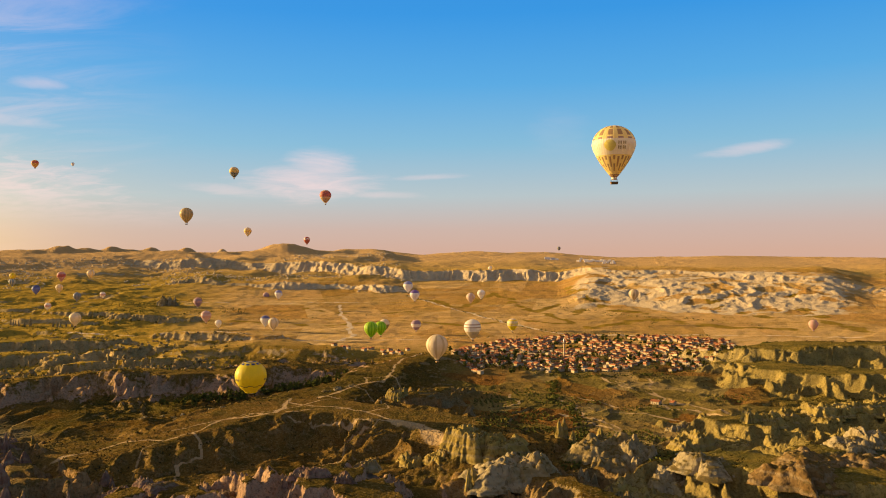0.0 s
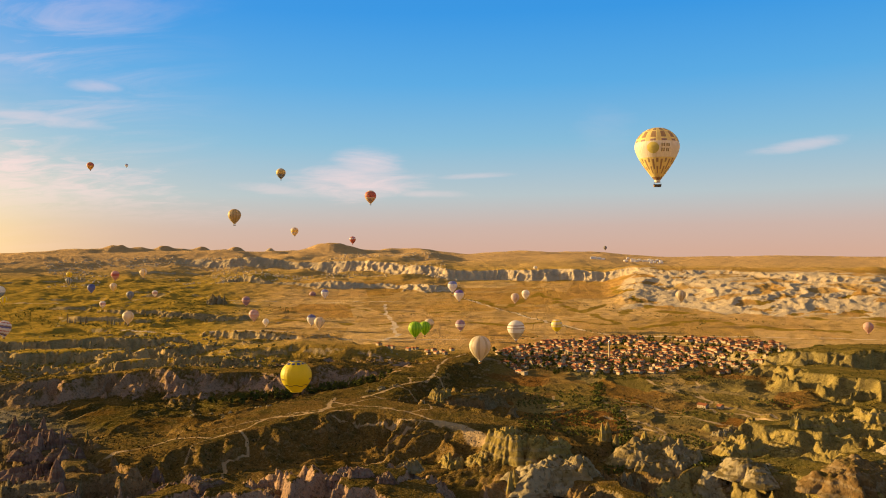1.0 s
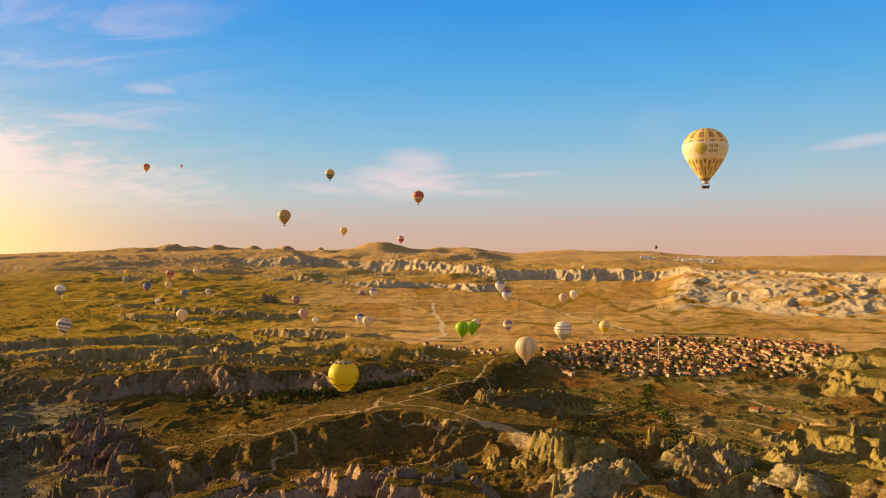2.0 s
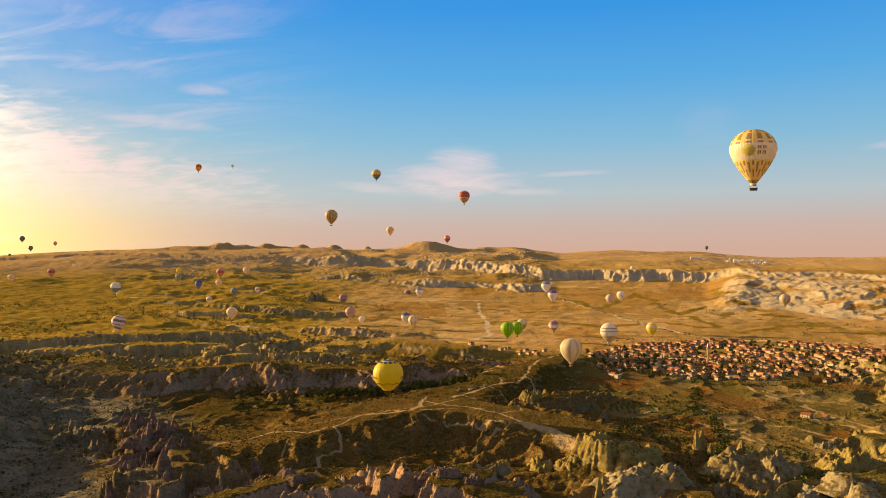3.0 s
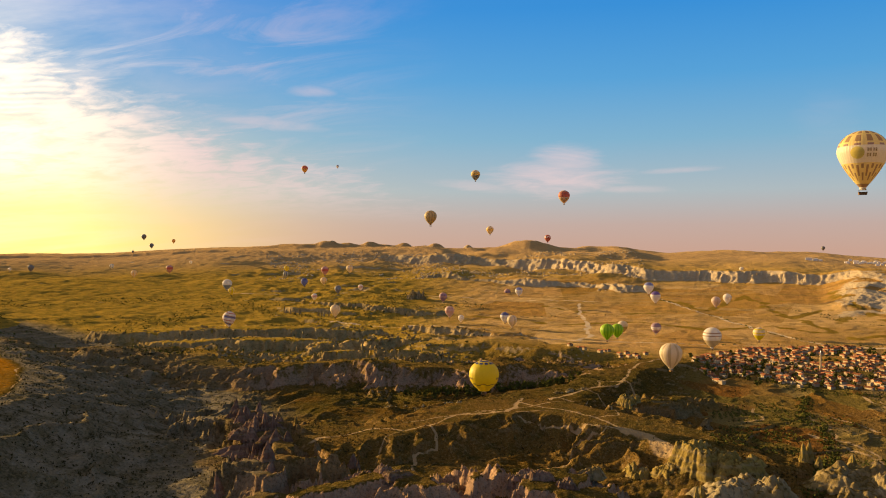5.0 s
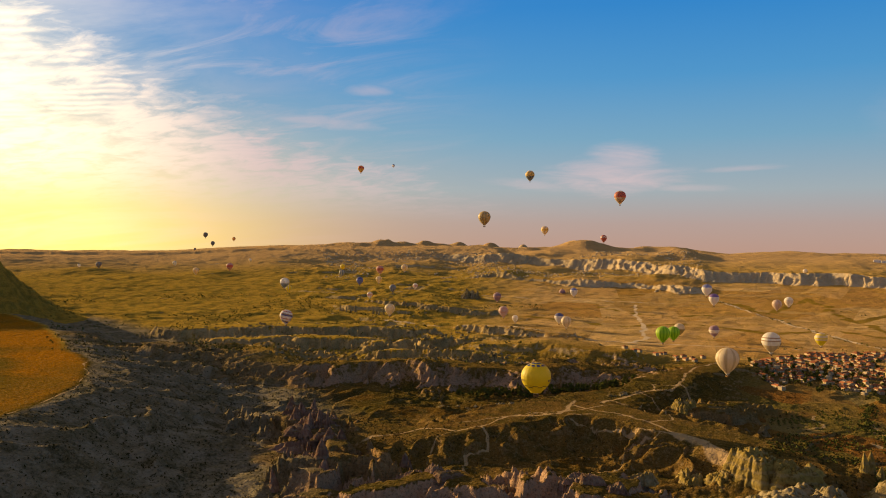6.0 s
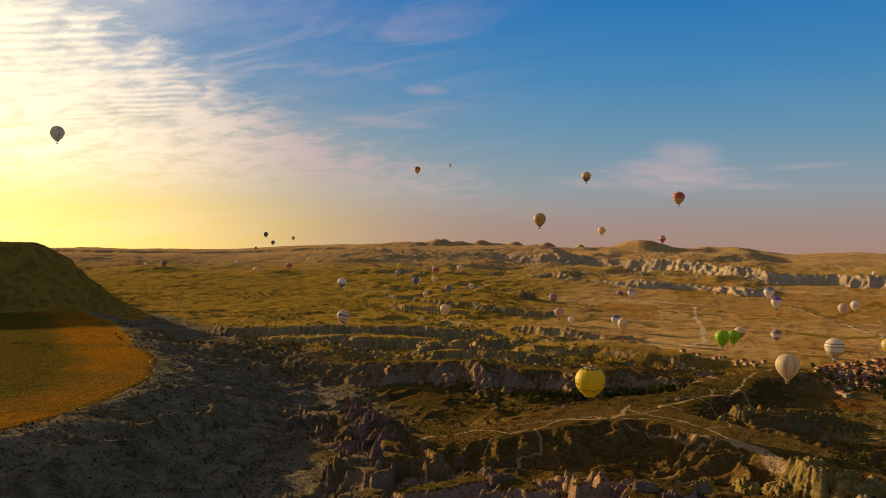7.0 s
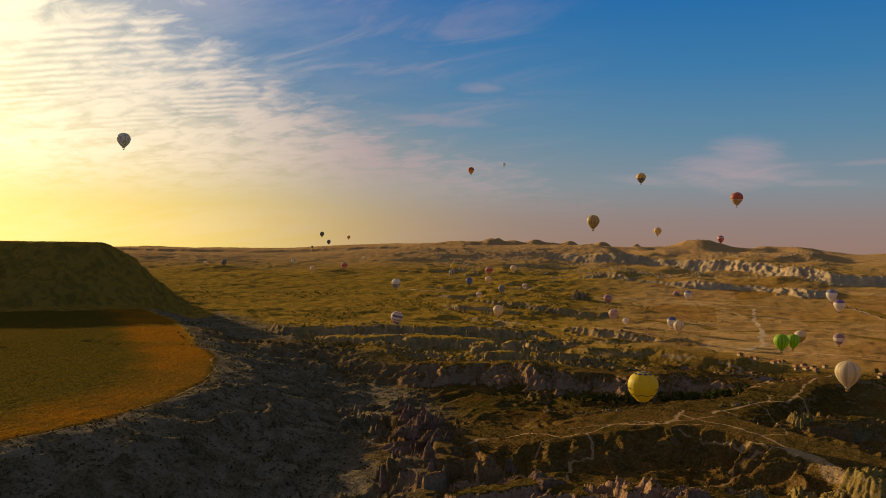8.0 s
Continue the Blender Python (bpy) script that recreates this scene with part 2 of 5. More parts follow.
    # pasture on the near plateau
    tuft = n.mix(n.step(small, 0.35, 0.7), (0.34, 0.135, 0.004), (0.21, 0.105, 0.006))
    tuft = n.mix(n.step(big, 0.42, 0.64, 0.0, 0.55), tuft, (0.11, 0.085, 0.014))
    green = n.mix(n.step(small, 0.38, 0.66), (0.110, 0.088, 0.009), (0.060, 0.055, 0.009))
    tuft = n.mix(n.math("MULTIPLY", n.step(n.math("ADD", attribute(n, "inner"), n.math("MULTIPLY", n.math("SUBTRACT", big, 0.5), 1.2)), 0.15, 0.85), 0.92), tuft, green)
    soil = n.mix(attribute(n, "pasture"), soil, tuft)
    # tuff, cream to yellow, pink in places, in beds
    split_place = n.add("ShaderNodeSeparateXYZ")
    n.put(split_place.inputs[0], place)
    beds = n.math("SINE", n.math("ADD", n.math("MULTIPLY", split_place.outputs[2], 0.55), n.math("MULTIPLY", mid, 9.0)))
    tuff = n.mix(n.step(big, 0.40, 0.60), (0.19, 0.140, 0.070), (0.17, 0.112, 0.034))
    tuff = n.mix(n.step(beds, 0.1, 1.0, 0.0, 0.3), tuff, (0.25, 0.195, 0.105))
    tuff = n.mix(n.math("MULTIPLY", attribute(n, "umber"), 0.8), tuff, n.mix(n.step(mid, 0.42, 0.62), (0.250, 0.150, 0.058), (0.150, 0.092, 0.032)))
    tuff = n.mix(n.math("MULTIPLY", attribute(n, "pink"), 0.85), tuff, (0.36, 0.230, 0.150))
    tuff = n.mix(n.step(small, 0.55, 0.72, 0.0, 0.6), tuff, (0.12, 0.085, 0.035))
    tuff = n.mix(n.math("MULTIPLY", attribute(n, "sulphur"), 0.85), tuff, n.mix(n.step(mid, 0.42, 0.60), (0.29, 0.220, 0.062), (0.195, 0.150, 0.045)))
    buff = n.mix(n.step(mid, 0.42, 0.60), (0.40, 0.28, 0.11), (0.22, 0.165, 0.055))
    tuff = n.mix(n.math("MULTIPLY", attribute(n, "dry"), 0.75), tuff, n.mix(n.step(small, 0.40, 0.62), (0.72, 0.57, 0.37), (0.56, 0.42, 0.24)))
    tuff = n.mix(n.math("MULTIPLY", attribute(n, "meadow"), 0.72), tuff, buff)
    patchy = n.math("ADD", n.math("MULTIPLY", n.math("SUBTRACT", mid, 0.5), 1.5), n.math("MULTIPLY", n.math("SUBTRACT", small, 0.5), 0.9))
    edge = n.math("MULTIPLY", n.step(n.math("ADD", attribute(n, "rock"), patchy), 0.34, 0.62), n.math("SUBTRACT", 1.0, n.math("MULTIPLY", attribute(n, "scree"), 0.8)))
    soil = n.mix(edge, soil, tuff)
    soil = n.mix(n.step(grit, 0.56, 0.70, 0.0, 0.55), soil, n.mix(0.5, soil, (0.03, 0.028, 0.010)))
    fleck = n.noise(place, 0.42, 3, 0.7, 0.5)
    soil = n.mix(n.step(fleck, 0.53, 0.63, 0.0, 0.6), soil, n.mix(0.25, (0.026, 0.024, 0.007), soil))
    soil = n.mix(n.step(fleck, 0.46, 0.36, 0.0, 0.45), soil, n.mix(0.4, (0.36, 0.27, 0.14), soil))
    dust = n.mix(small, (0.33, 0.225, 0.11), (0.42, 0.30, 0.16))
    dust = n.mix(n.math("MULTIPLY", attribute(n, "dry"), 0.8), dust, (0.66, 0.52, 0.34))
    soil = n.mix(n.step(n.math("ADD", attribute(n, "path"), n.math("MULTIPLY", n.math("SUBTRACT", small, 0.5), 0.4)), 0.3, 0.7), soil, dust)
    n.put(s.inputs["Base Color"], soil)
    bump(n, s, n.math("ADD", n.math("MULTIPLY", small, 1.8), n.math("MULTIPLY", fleck, 1.0)), 2.0, 0.9)
    s.inputs["Roughness"].default_value = 1.0
    return m


LAND = make_land()


def make_rock(name, light, dark, stain):
    m, n, s = material(name)
    place = n.add("ShaderNodeNewGeometry").outputs["Position"]
    pick = n.add("ShaderNodeObjectInfo").outputs["Random"]
    mid = n.noise(place, 0.07, 5, 0.62, 0.6)
    small = n.noise(place, 0.45, 4, 0.65)
    split_place = n.add("ShaderNodeSeparateXYZ")
    n.put(split_place.inputs[0], place)
    beds = n.math("SINE", n.math("ADD", n.math("MULTIPLY", split_place.outputs[2], 0.9), n.math("MULTIPLY", mid, 8.0)))
    col = n.mix(n.step(n.math("ADD", mid, n.math("MULTIPLY", n.math("SUBTRACT", pick, 0.5), 0.3)), 0.38, 0.62), light, dark)
    col = n.mix(n.step(beds, 0.2, 1.0, 0.0, 0.3), col, (0.30, 0.24, 0.15))
    # dark streaks run down the faces; dry grass holds on to the flat tops and gully floors
    streak_map = n.add("ShaderNodeMapping")
    n.put(streak_map.inputs[0], place)
    streak_map.inputs["Scale"].default_value = (0.32, 0.32, 0.035)
    streak = n.noise(streak_map.outputs[0], 1.0, 4, 0.65)
    col = n.mix(n.step(streak, 0.50, 0.68, 0.0, 0.7), col, stain)
    facing = n.add("ShaderNodeSeparateXYZ")
    n.put(facing.inputs[0], n.add("ShaderNodeNewGeometry").outputs["Normal"])
    turf = n.step(n.math("ADD", facing.outputs[2], n.math("MULTIPLY", n.math("SUBTRACT", mid, 0.5), 0.9)), 0.80, 0.98, 0.0, 0.75)
    col = n.mix(turf, col, n.mix(n.step(small, 0.4, 0.65), (0.115, 0.075, 0.018), (0.060, 0.050, 0.012)))
    n.put(s.inputs["Base Color"], col)
    bump(n, s, n.math("ADD", n.math("MULTIPLY", mid, 2.0), n.math("MULTIPLY", small, 1.5)), 1.4, 0.8)
    s.inputs["Roughness"].default_value = 1.0
    return m


ROCK_CREAM = make_rock("tuff_cream", (0.285, 0.232, 0.132), (0.205, 0.152, 0.064), (0.080, 0.058, 0.021))
ROCK_YELLOW = make_rock("tuff_yellow", (0.285, 0.215, 0.062), (0.215, 0.155, 0.042), (0.080, 0.058, 0.016))
ROCK_OCHRE = make_rock("tuff_ochre", (0.190, 0.122, 0.050), (0.140, 0.084, 0.030), (0.060, 0.040, 0.014))
ROCK_ROSE = make_rock("tuff_rose", (0.205, 0.132, 0.098), (0.140, 0.086, 0.060), (0.065, 0.040, 0.026))


def make_plain(name, colour, rough=0.85, vary=0.25, scale=0.6, spread=0.0):
    """A matt surface with mottling at two scales; spread shifts its tone from thing to thing."""
    m, n, s = material(name)
    place = n.add("ShaderNodeTexCoord").outputs["Object"]
    coarse_n, fine_n = n.noise(place, scale, 3, 0.6), n.noise(place, scale * 7, 3, 0.65)
    both = n.math("ADD", n.math("MULTIPLY", coarse_n, 0.6), n.math("MULTIPLY", fine_n, 0.4))
    dark = tuple(c * (1 - vary) for c in colour)
    lit = tuple(min(1, c * (1 + vary)) for c in colour)
    col = n.mix(n.step(both, 0.3, 0.7), dark, lit)
    if spread:
        pick = n.add("ShaderNodeObjectInfo").outputs["Random"]
        col = n.mix(1.0, col, n.ramp(pick, [(0, (1 - spread,) * 3), (1, (1, 1 - spread * 0.1, 1 - spread * 0.3))]), "MULTIPLY")
    n.put(s.inputs["Base Color"], col)
    bump(n, s, fine_n, 0.05, 0.4)
    s.inputs["Roughness"].default_value = rough
    return m


def make_leaf(name, a, b):
    m, n, s = material(name)
    g = n.add("ShaderNodeNewGeometry")
    pick = g.outputs["Random Per Island"]
    big = n.noise(g.outputs["Position"], 0.05, 3)
    n.put(s.inputs["Base Color"], n.mix(n.math("MULTIPLY", n.math("ADD", pick, big), 0.5), a, b))
    s.inputs["Roughness"].default_value = 0.9
    return m


LEAF = make_leaf("leaf", (0.042, 0.052, 0.012), (0.125, 0.120, 0.026))
SCRUB = make_leaf("scrub_leaf", (0.018, 0.018, 0.007), (0.060, 0.052, 0.016))
BARK = make_plain("bark", (0.10, 0.07, 0.045), 0.95)
PLASTER = make_plain("plaster", (0.47, 0.38, 0.25), 0.9, 0.12, 0.3, 0.35)
STONEWALL = make_plain("stone_wall", (0.54, 0.43, 0.27), 0.95, 0.2, 0.5, 0.4)
TILE = make_plain("roof_tile", (0.37, 0.148, 0.072), 0.85, 0.3, 0.5, 0.62)
FLATROOF = make_plain("flat_roof", (0.46, 0.37, 0.28), 0.95, 0.2, 0.4, 0.4)
WINDOW = make_plain("window_glass", (0.03, 0.035, 0.04), 0.15, 0.1)
WICKER = make_plain("wicker", (0.20, 0.11, 0.04), 0.9, 0.35, 3.0)
STEEL = make_plain("steel", (0.35, 0.34, 0.33), 0.4, 0.1)
STEEL.node_tree.nodes["Principled BSDF"].inputs["Metallic"].default_value = 0.9
CLOTHS = {}


def cloth(colour):
    """Thin nylon of one colour: a little light comes through it."""
    key = tuple(colour)
    if key not in CLOTHS:
        m, n, s = material("nylon")
        place = n.add("ShaderNodeTexCoord").outputs["Object"]
        crease = n.noise(place, 0.9, 4, 0.6)
        n.put(s.inputs["Base Color"], n.mix(n.step(crease, 0.3, 0.7), tuple(c * 0.86 for c in key), key))
        s.inputs["Roughness"].default_value = 0.55
        s.inputs["Specular IOR Level"].default_value = 0.35
        glow = n.add("ShaderNodeBsdfTranslucent")
        n.put(glow.inputs[0], key)
        both = n.add("ShaderNodeMixShader")
        both.inputs[0].default_value = 0.40
        n.link(s.outputs[0], both.inputs[1])
        n.link(glow.outputs[0], both.inputs[2])
        end = [k for k in n.tree.nodes if k.type == "OUTPUT_MATERIAL"][0]
        n.link(both.outputs[0], end.inputs[0])
        bump(n, s, crease, 0.15, 0.5)
        CLOTHS[key] = m
    return CLOTHS[key]

# ---------------------------------------------------------------- shape of the land
rng = np.random.default_rng(7)
PERM = rng.permutation(1024).astype(np.int32)
GRAD_X, GRAD_Y = np.cos(np.arange(1024) * 2.399).astype(np.float32), np.sin(np.arange(1024) * 2.399).astype(np.float32)


def perlin(x, y):
    x, y = np.asarray(x, np.float32), np.asarray(y, np.float32)
    fx, fy = np.floor(x), np.floor(y)
    xi, yi = fx.astype(np.int32), fy.astype(np.int32)
    xf, yf = x - fx, y - fy
    u, v = xf * xf * (3 - 2 * xf), yf * yf * (3 - 2 * yf)
    p0, p1 = PERM[xi & 1023] + yi, PERM[(xi + 1) & 1023] + yi

    def corner(p, dx, dy):
        k = PERM[(p + dy) & 1023]
        return GRAD_X[k] * (xf - dx) + GRAD_Y[k] * (yf - dy)

    a, b = corner(p0, 0, 0), corner(p1, 1, 0)
    c, d = corner(p0, 0, 1), corner(p1, 1, 1)
    low, high = a + u * (b - a), c + u * (d - c)
    return (low + v * (high - low)) * np.float32(1.5)


def fbm(x, y, size, octaves=4, gain=0.5, shift=0.0):
    total, amp, f = 0.0, 1.0, 1.0 / size
    for k in range(octaves):
        total = total + amp * perlin(x * f + shift + 17.3 * k, y * f - shift + 9.1 * k)
        amp, f = amp * gain, f * 2.03
    return total


def ridged(x, y, size, octaves=4, gain=0.5, shift=0.0):
    total, amp, f, weight = 0.0, 1.0, 1.0 / size, 1.0
    for k in range(octaves):
        n = (1.0 - np.abs(perlin(x * f + shift + 31.7 * k, y * f + shift - 12.9 * k)) * 1.6).clip(0, 1) ** 2
        total = total + amp * n * weight
        weight, amp, f = n.clip(0, 1), amp * gain, f * 2.1
    return total


def smooth(t):
    t = np.clip(t, 0, 1)
    return t * t * (3 - 2 * t)


def along(x, y, pts):
    """Distance to a polyline, the value carried along it, and the place along it in metres."""
    best = np.full(x.shape, 1e9)
    value, run, start = np.zeros(x.shape), np.zeros(x.shape), 0.0
    for (x0, y0, z0), (x1, y1, z1) in zip(pts[:-1], pts[1:]):
        dx, dy = x1 - x0, y1 - y0
        size = math.hypot(dx, dy)
        t = np.clip(((x - x0) * dx + (y - y0) * dy) / size**2, 0, 1)
        d = np.hypot(x - x0 - t * dx, y - y0 - t * dy)
        m = d < best
        best = np.where(m, d, best)
        value, run = np.where(m, z0 + t * (z1 - z0), value), np.where(m, start + t * size, run)
        start += size
    return best, value, run


# ridges: crest line (x, y, height), half width of the flat top, width of the flank, sharpness of the flank, fluting
RIDGES = [
    # broad central spur with the cart tracks, and its pale rock end
    ([(-330, 735, 14), (-262, 770, 22), (-207, 835, 27), (-138, 865, 28), (-71, 850, 27), (-15, 800, 24), (40, 735, 22)], 38, 92, 1.5, 4.5),
    # low rocky spur in front of it
    ([(-300, 520, 14), (-224, 560, 22), (-146, 610, 24), (-81, 612, 23), (-40, 570, 18)], 14, 40, 1.4, 9),
    # long mauve cliff behind, running to the plateau
    ([(-1010, 1130, 30), (-860, 1150, 29), (-700, 1100, 27), (-560, 1120, 26), (-430, 1180, 27), (-321, 1195, 26), (-215, 1260, 24), (-150, 1270, 15)], 34, 100, 1.45, 10),
    # rounded green hill behind that
    ([(-470, 1480, 18), (-360, 1520, 26), (-235, 1470, 20)], 40, 120, 2.0, 3),
    # hill with the forked track, towards the town
    ([(-175, 1010, 12), (-120, 1090, 18), (-85, 1210, 21), (-40, 1330, 20), (5, 1420, 12)], 34, 95, 1.8, 3),
    ([(-60, 940, 20), (-30, 990, 20), (10, 1060, 12)], 8, 40, 1.3, 9),
    # yellow cliffs beyond the orchards
    ([(475, 1250, 16), (488, 1172, 22), (525, 1108, 26), (580, 1060, 28), (700, 1010, 30), (860, 970, 32)], 40, 48, 1.3, 8),
    ([(490, 1375, 20), (530, 1330, 32), (590, 1310, 36), (760, 1280, 40)], 46, 60, 1.5, 6),
    # pale fluted cliff on the far left of the plain
    ([(-1210, 2300, 40), (-1080, 2210, 44), (-960, 2170, 44), (-800, 2130, 40), (-700, 2130, 30)], 36, 46, 1.25, 9),
    # broken rock spurs on the near right
    ([(300, 840, 14), (350, 815, 18), (430, 850, 22), (520, 860, 26), (640, 840, 30)], 22, 46, 1.3, 10),
    ([(330, 720, 14), (400, 735, 18), (520, 740, 22), (640, 720, 26)], 18, 44, 1.3, 10),
    ([(120, 690, 14), (180, 680, 18), (230, 640, 22), (300, 600, 24), (420, 560, 26)], 26, 52, 1.5, 8),
    ([(40, 640, 14), (80, 610, 18), (110, 560, 20)], 20, 40, 1.3, 9),
    # pink spires under the plateau
    ([(-520, 760, 16), (-460, 745, 20), (-390, 705, 22), (-340, 640, 24), (-320, 560, 24)], 10, 44, 1.2, 14),
    # long low tables of grey rock with grass on top, beyond the mauve cliff
    ([(-1190, 1417, 20), (-1005, 1553, 24), (-860, 1640, 22), (-735, 1698, 16)], 46, 30, 1.25, 9),
    ([(-990, 1305, 18), (-869, 1390, 22), (-719, 1474, 16)], 24, 28, 1.25, 10),
    ([(-690, 1440, 16), (-560, 1500, 24), (-470, 1530, 16)], 18, 38, 1.3, 10),
    ([(-600, 1290, 18), (-500, 1335, 21), (-420, 1350, 14)], 12, 30, 1.3, 10),
    ([(-640, 1850, 16), (-520, 1800, 20), (-400, 1760, 12)], 24, 36, 1.4, 7),
]

# cart tracks and roads: line (x, y, -), half width
TRACKS = [
    ([(-40, 1380, 0), (-66, 1290, 0), (-82, 1222, 0), (-74, 1131, 0), (-82, 1112, 0), (-115, 1061, 0), (-152, 1010, 0), (-172, 950, 0), (-178, 885, 0), (-174, 825, 0)], 3.2),
    ([(-174, 825, 0), (-195, 812, 0), (-224, 801, 0), (-239, 758, 0), (-257, 733, 0), (-303, 738, 0), (-341, 710, 0), (-345, 672, 0), (-400, 640, 0)], 2.3),
    ([(-239, 758, 0), (-227, 742, 0), (-225, 714, 0), (-240, 694, 0), (-222, 655, 0), (-228, 620, 0)], 1.6),
    ([(-178, 885, 0), (-137, 852, 0), (-123, 854, 0), (-79, 837, 0), (-47, 792, 0)], 2.0),
    ([(-195, 812, 0), (-150, 816, 0), (-110, 814, 0), (-79, 803, 0), (-47, 792, 0), (-22, 772, 0)], 1.8),
    ([(-47, 792, 0), (-79, 795, 0), (-96, 771, 0), (-101, 727, 0), (-108, 690, 0)], 1.3),
    ([(-74, 1131, 0), (-60, 1100, 0), (-50, 1040, 0), (-52, 990, 0)], 1.7),
    ([(-77, 1123, 0), (-117, 1126, 0), (-104, 1080, 0), (-115, 1061, 0)], 1.4),
    ([(-115, 1061, 0), (-90, 1020, 0), (-66, 985, 0)], 1.3),
    ([(-224, 801, 0), (-205, 826, 0), (-188, 822, 0), (-195, 812, 0)], 1.5),
    ([(-300, 742, 0), (-268, 778, 0), (-224, 801, 0), (-180, 838, 0), (-150, 870, 0), (-128, 905, 0), (-112, 955, 0), (-110, 1010, 0)], 1.2),
    ([(-152, 1010, 0), (-120, 990, 0), (-95, 950, 0), (-70, 900, 0), (-62, 850, 0), (-79, 837, 0)], 1.2),
    ([(-174, 825, 0), (-140, 835, 0), (-100, 850, 0)], 1.1),
    ([(-257, 733, 0), (-270, 700, 0), (-262, 660, 0)], 1.1),
    # the bare crest that runs on from the spur
    ([(-47, 792, 0), (-18, 752, 0), (12, 716, 0), (40, 690, 0)], 9.0),
    ([(310, 1210, 0), (285, 1075, 0), (284, 1020, 0), (286, 975, 0), (306, 960, 0), (330, 900, 0)], 2.6),
    ([(157, 1057, 0), (163, 982, 0), (162, 926, 0), (177, 904, 0), (185, 866, 0), (181, 816, 0)], 2.8),
    ([(180, 1066, 0), (199, 1033, 0), (216, 1001, 0), (238, 985, 0), (286, 1000, 0)], 2.4),
    ([(257, 1176, 0), (269, 1128, 0), (283, 1076, 0)], 1.8),
    ([(92, 1087, 0), (93, 1016, 0), (57, 985, 0)], 2.2),
    ([(150, 1010, 0), (215, 960, 0), (280, 905, 0), (340, 830, 0)], 2.4),
    ([(236, 1200, 0), (262, 1110, 0), (300, 1010, 0), (330, 930, 0)], 2.8),
    ([(136, 960, 0), (160, 900, 0), (185, 840, 0), (190, 770, 0)], 3.4),
    ([(-587, 356, 0), (-583, 402, 0), (-585, 455, 0), (-612, 527, 0), (-640, 600, 0), (-708, 694, 0), (-800, 790, 0)], 1.1),
    # roads on the plain
    ([(-230, 1740, 0), (-215, 1850, 0), (-245, 2050, 0), (-290, 2250, 0), (-330, 2500, 0)], 6.5),
    ([(-900, 1900, 0), (-600, 1830, 0), (-230, 1740, 0), (100, 1760, 0), (420, 1800, 0), (900, 1700, 0)], 6.0),
    ([(-130, 2750, 0), (60, 2320, 0), (190, 2000, 0), (290, 1820, 0), (420, 1800, 0)], 5.5),
    ([(-1500, 2350, 0), (-1000, 2480, 0), (-600, 2520, 0), (-250, 2560, 0)], 6.0),
    ([(0, 1600, 0), (60, 1560, 0), (250, 1500, 0), (500, 1480, 0)], 4.0),
]

# edge of the near plateau, walked with the plateau on the left hand
EDGE = [(-587, 150), (-590, 356), (-584, 402), (-585, 455), (-612, 527), (-640, 600), (-705, 694),
        (-811, 804), (-905, 850), (-1000, 930), (-1240, 1113), (-1520, 1263), (-1900, 1350)]

# far hills on the skyline: x, y, height over the land, half width, flatness
PEAKS = [(-1557, 4226, 30, 45), (-1944, 4036, 36, 58), (-1385, 4290, 32, 52), (-1214, 4347, 24, 26), (-870, 4390, 36, 125), (-1780, 4110, 16, 420),
         (-700, 4420, 12, 170), (-1840, 4090, 22, 60), (-1735, 4140, 30, 46), (-1650, 4180, 16, 50), (-2100, 3950, 22, 130), (-2250, 3850, 12, 120),
         (640, 4447, 8, 80), (1500, 4250, 6, 250), (2000, 3900, 8, 220), (-2500, 2450, 16, 120), (-2100, 2700, 12, 110)]


def plateau(x, y):
    """Signed distance to the near plateau's edge, positive on its top."""
    pts = [(a, b, 0.0) for a, b in EDGE]
    d, _, run = along(x, y, pts)
    inside = np.zeros(x.shape, bool)
    ring = EDGE + [(-4000, 1350), (-4000, 150)]
    for (x0, y0), (x1, y1) in zip(ring, ring[1:] + ring[:1]):
        if y0 != y1:
            inside ^= ((y0 > y) != (y1 > y)) & (x < (x1 - x0) * (y - y0) / (y1 - y0) + x0)
    return np.where(inside, d, -d), run


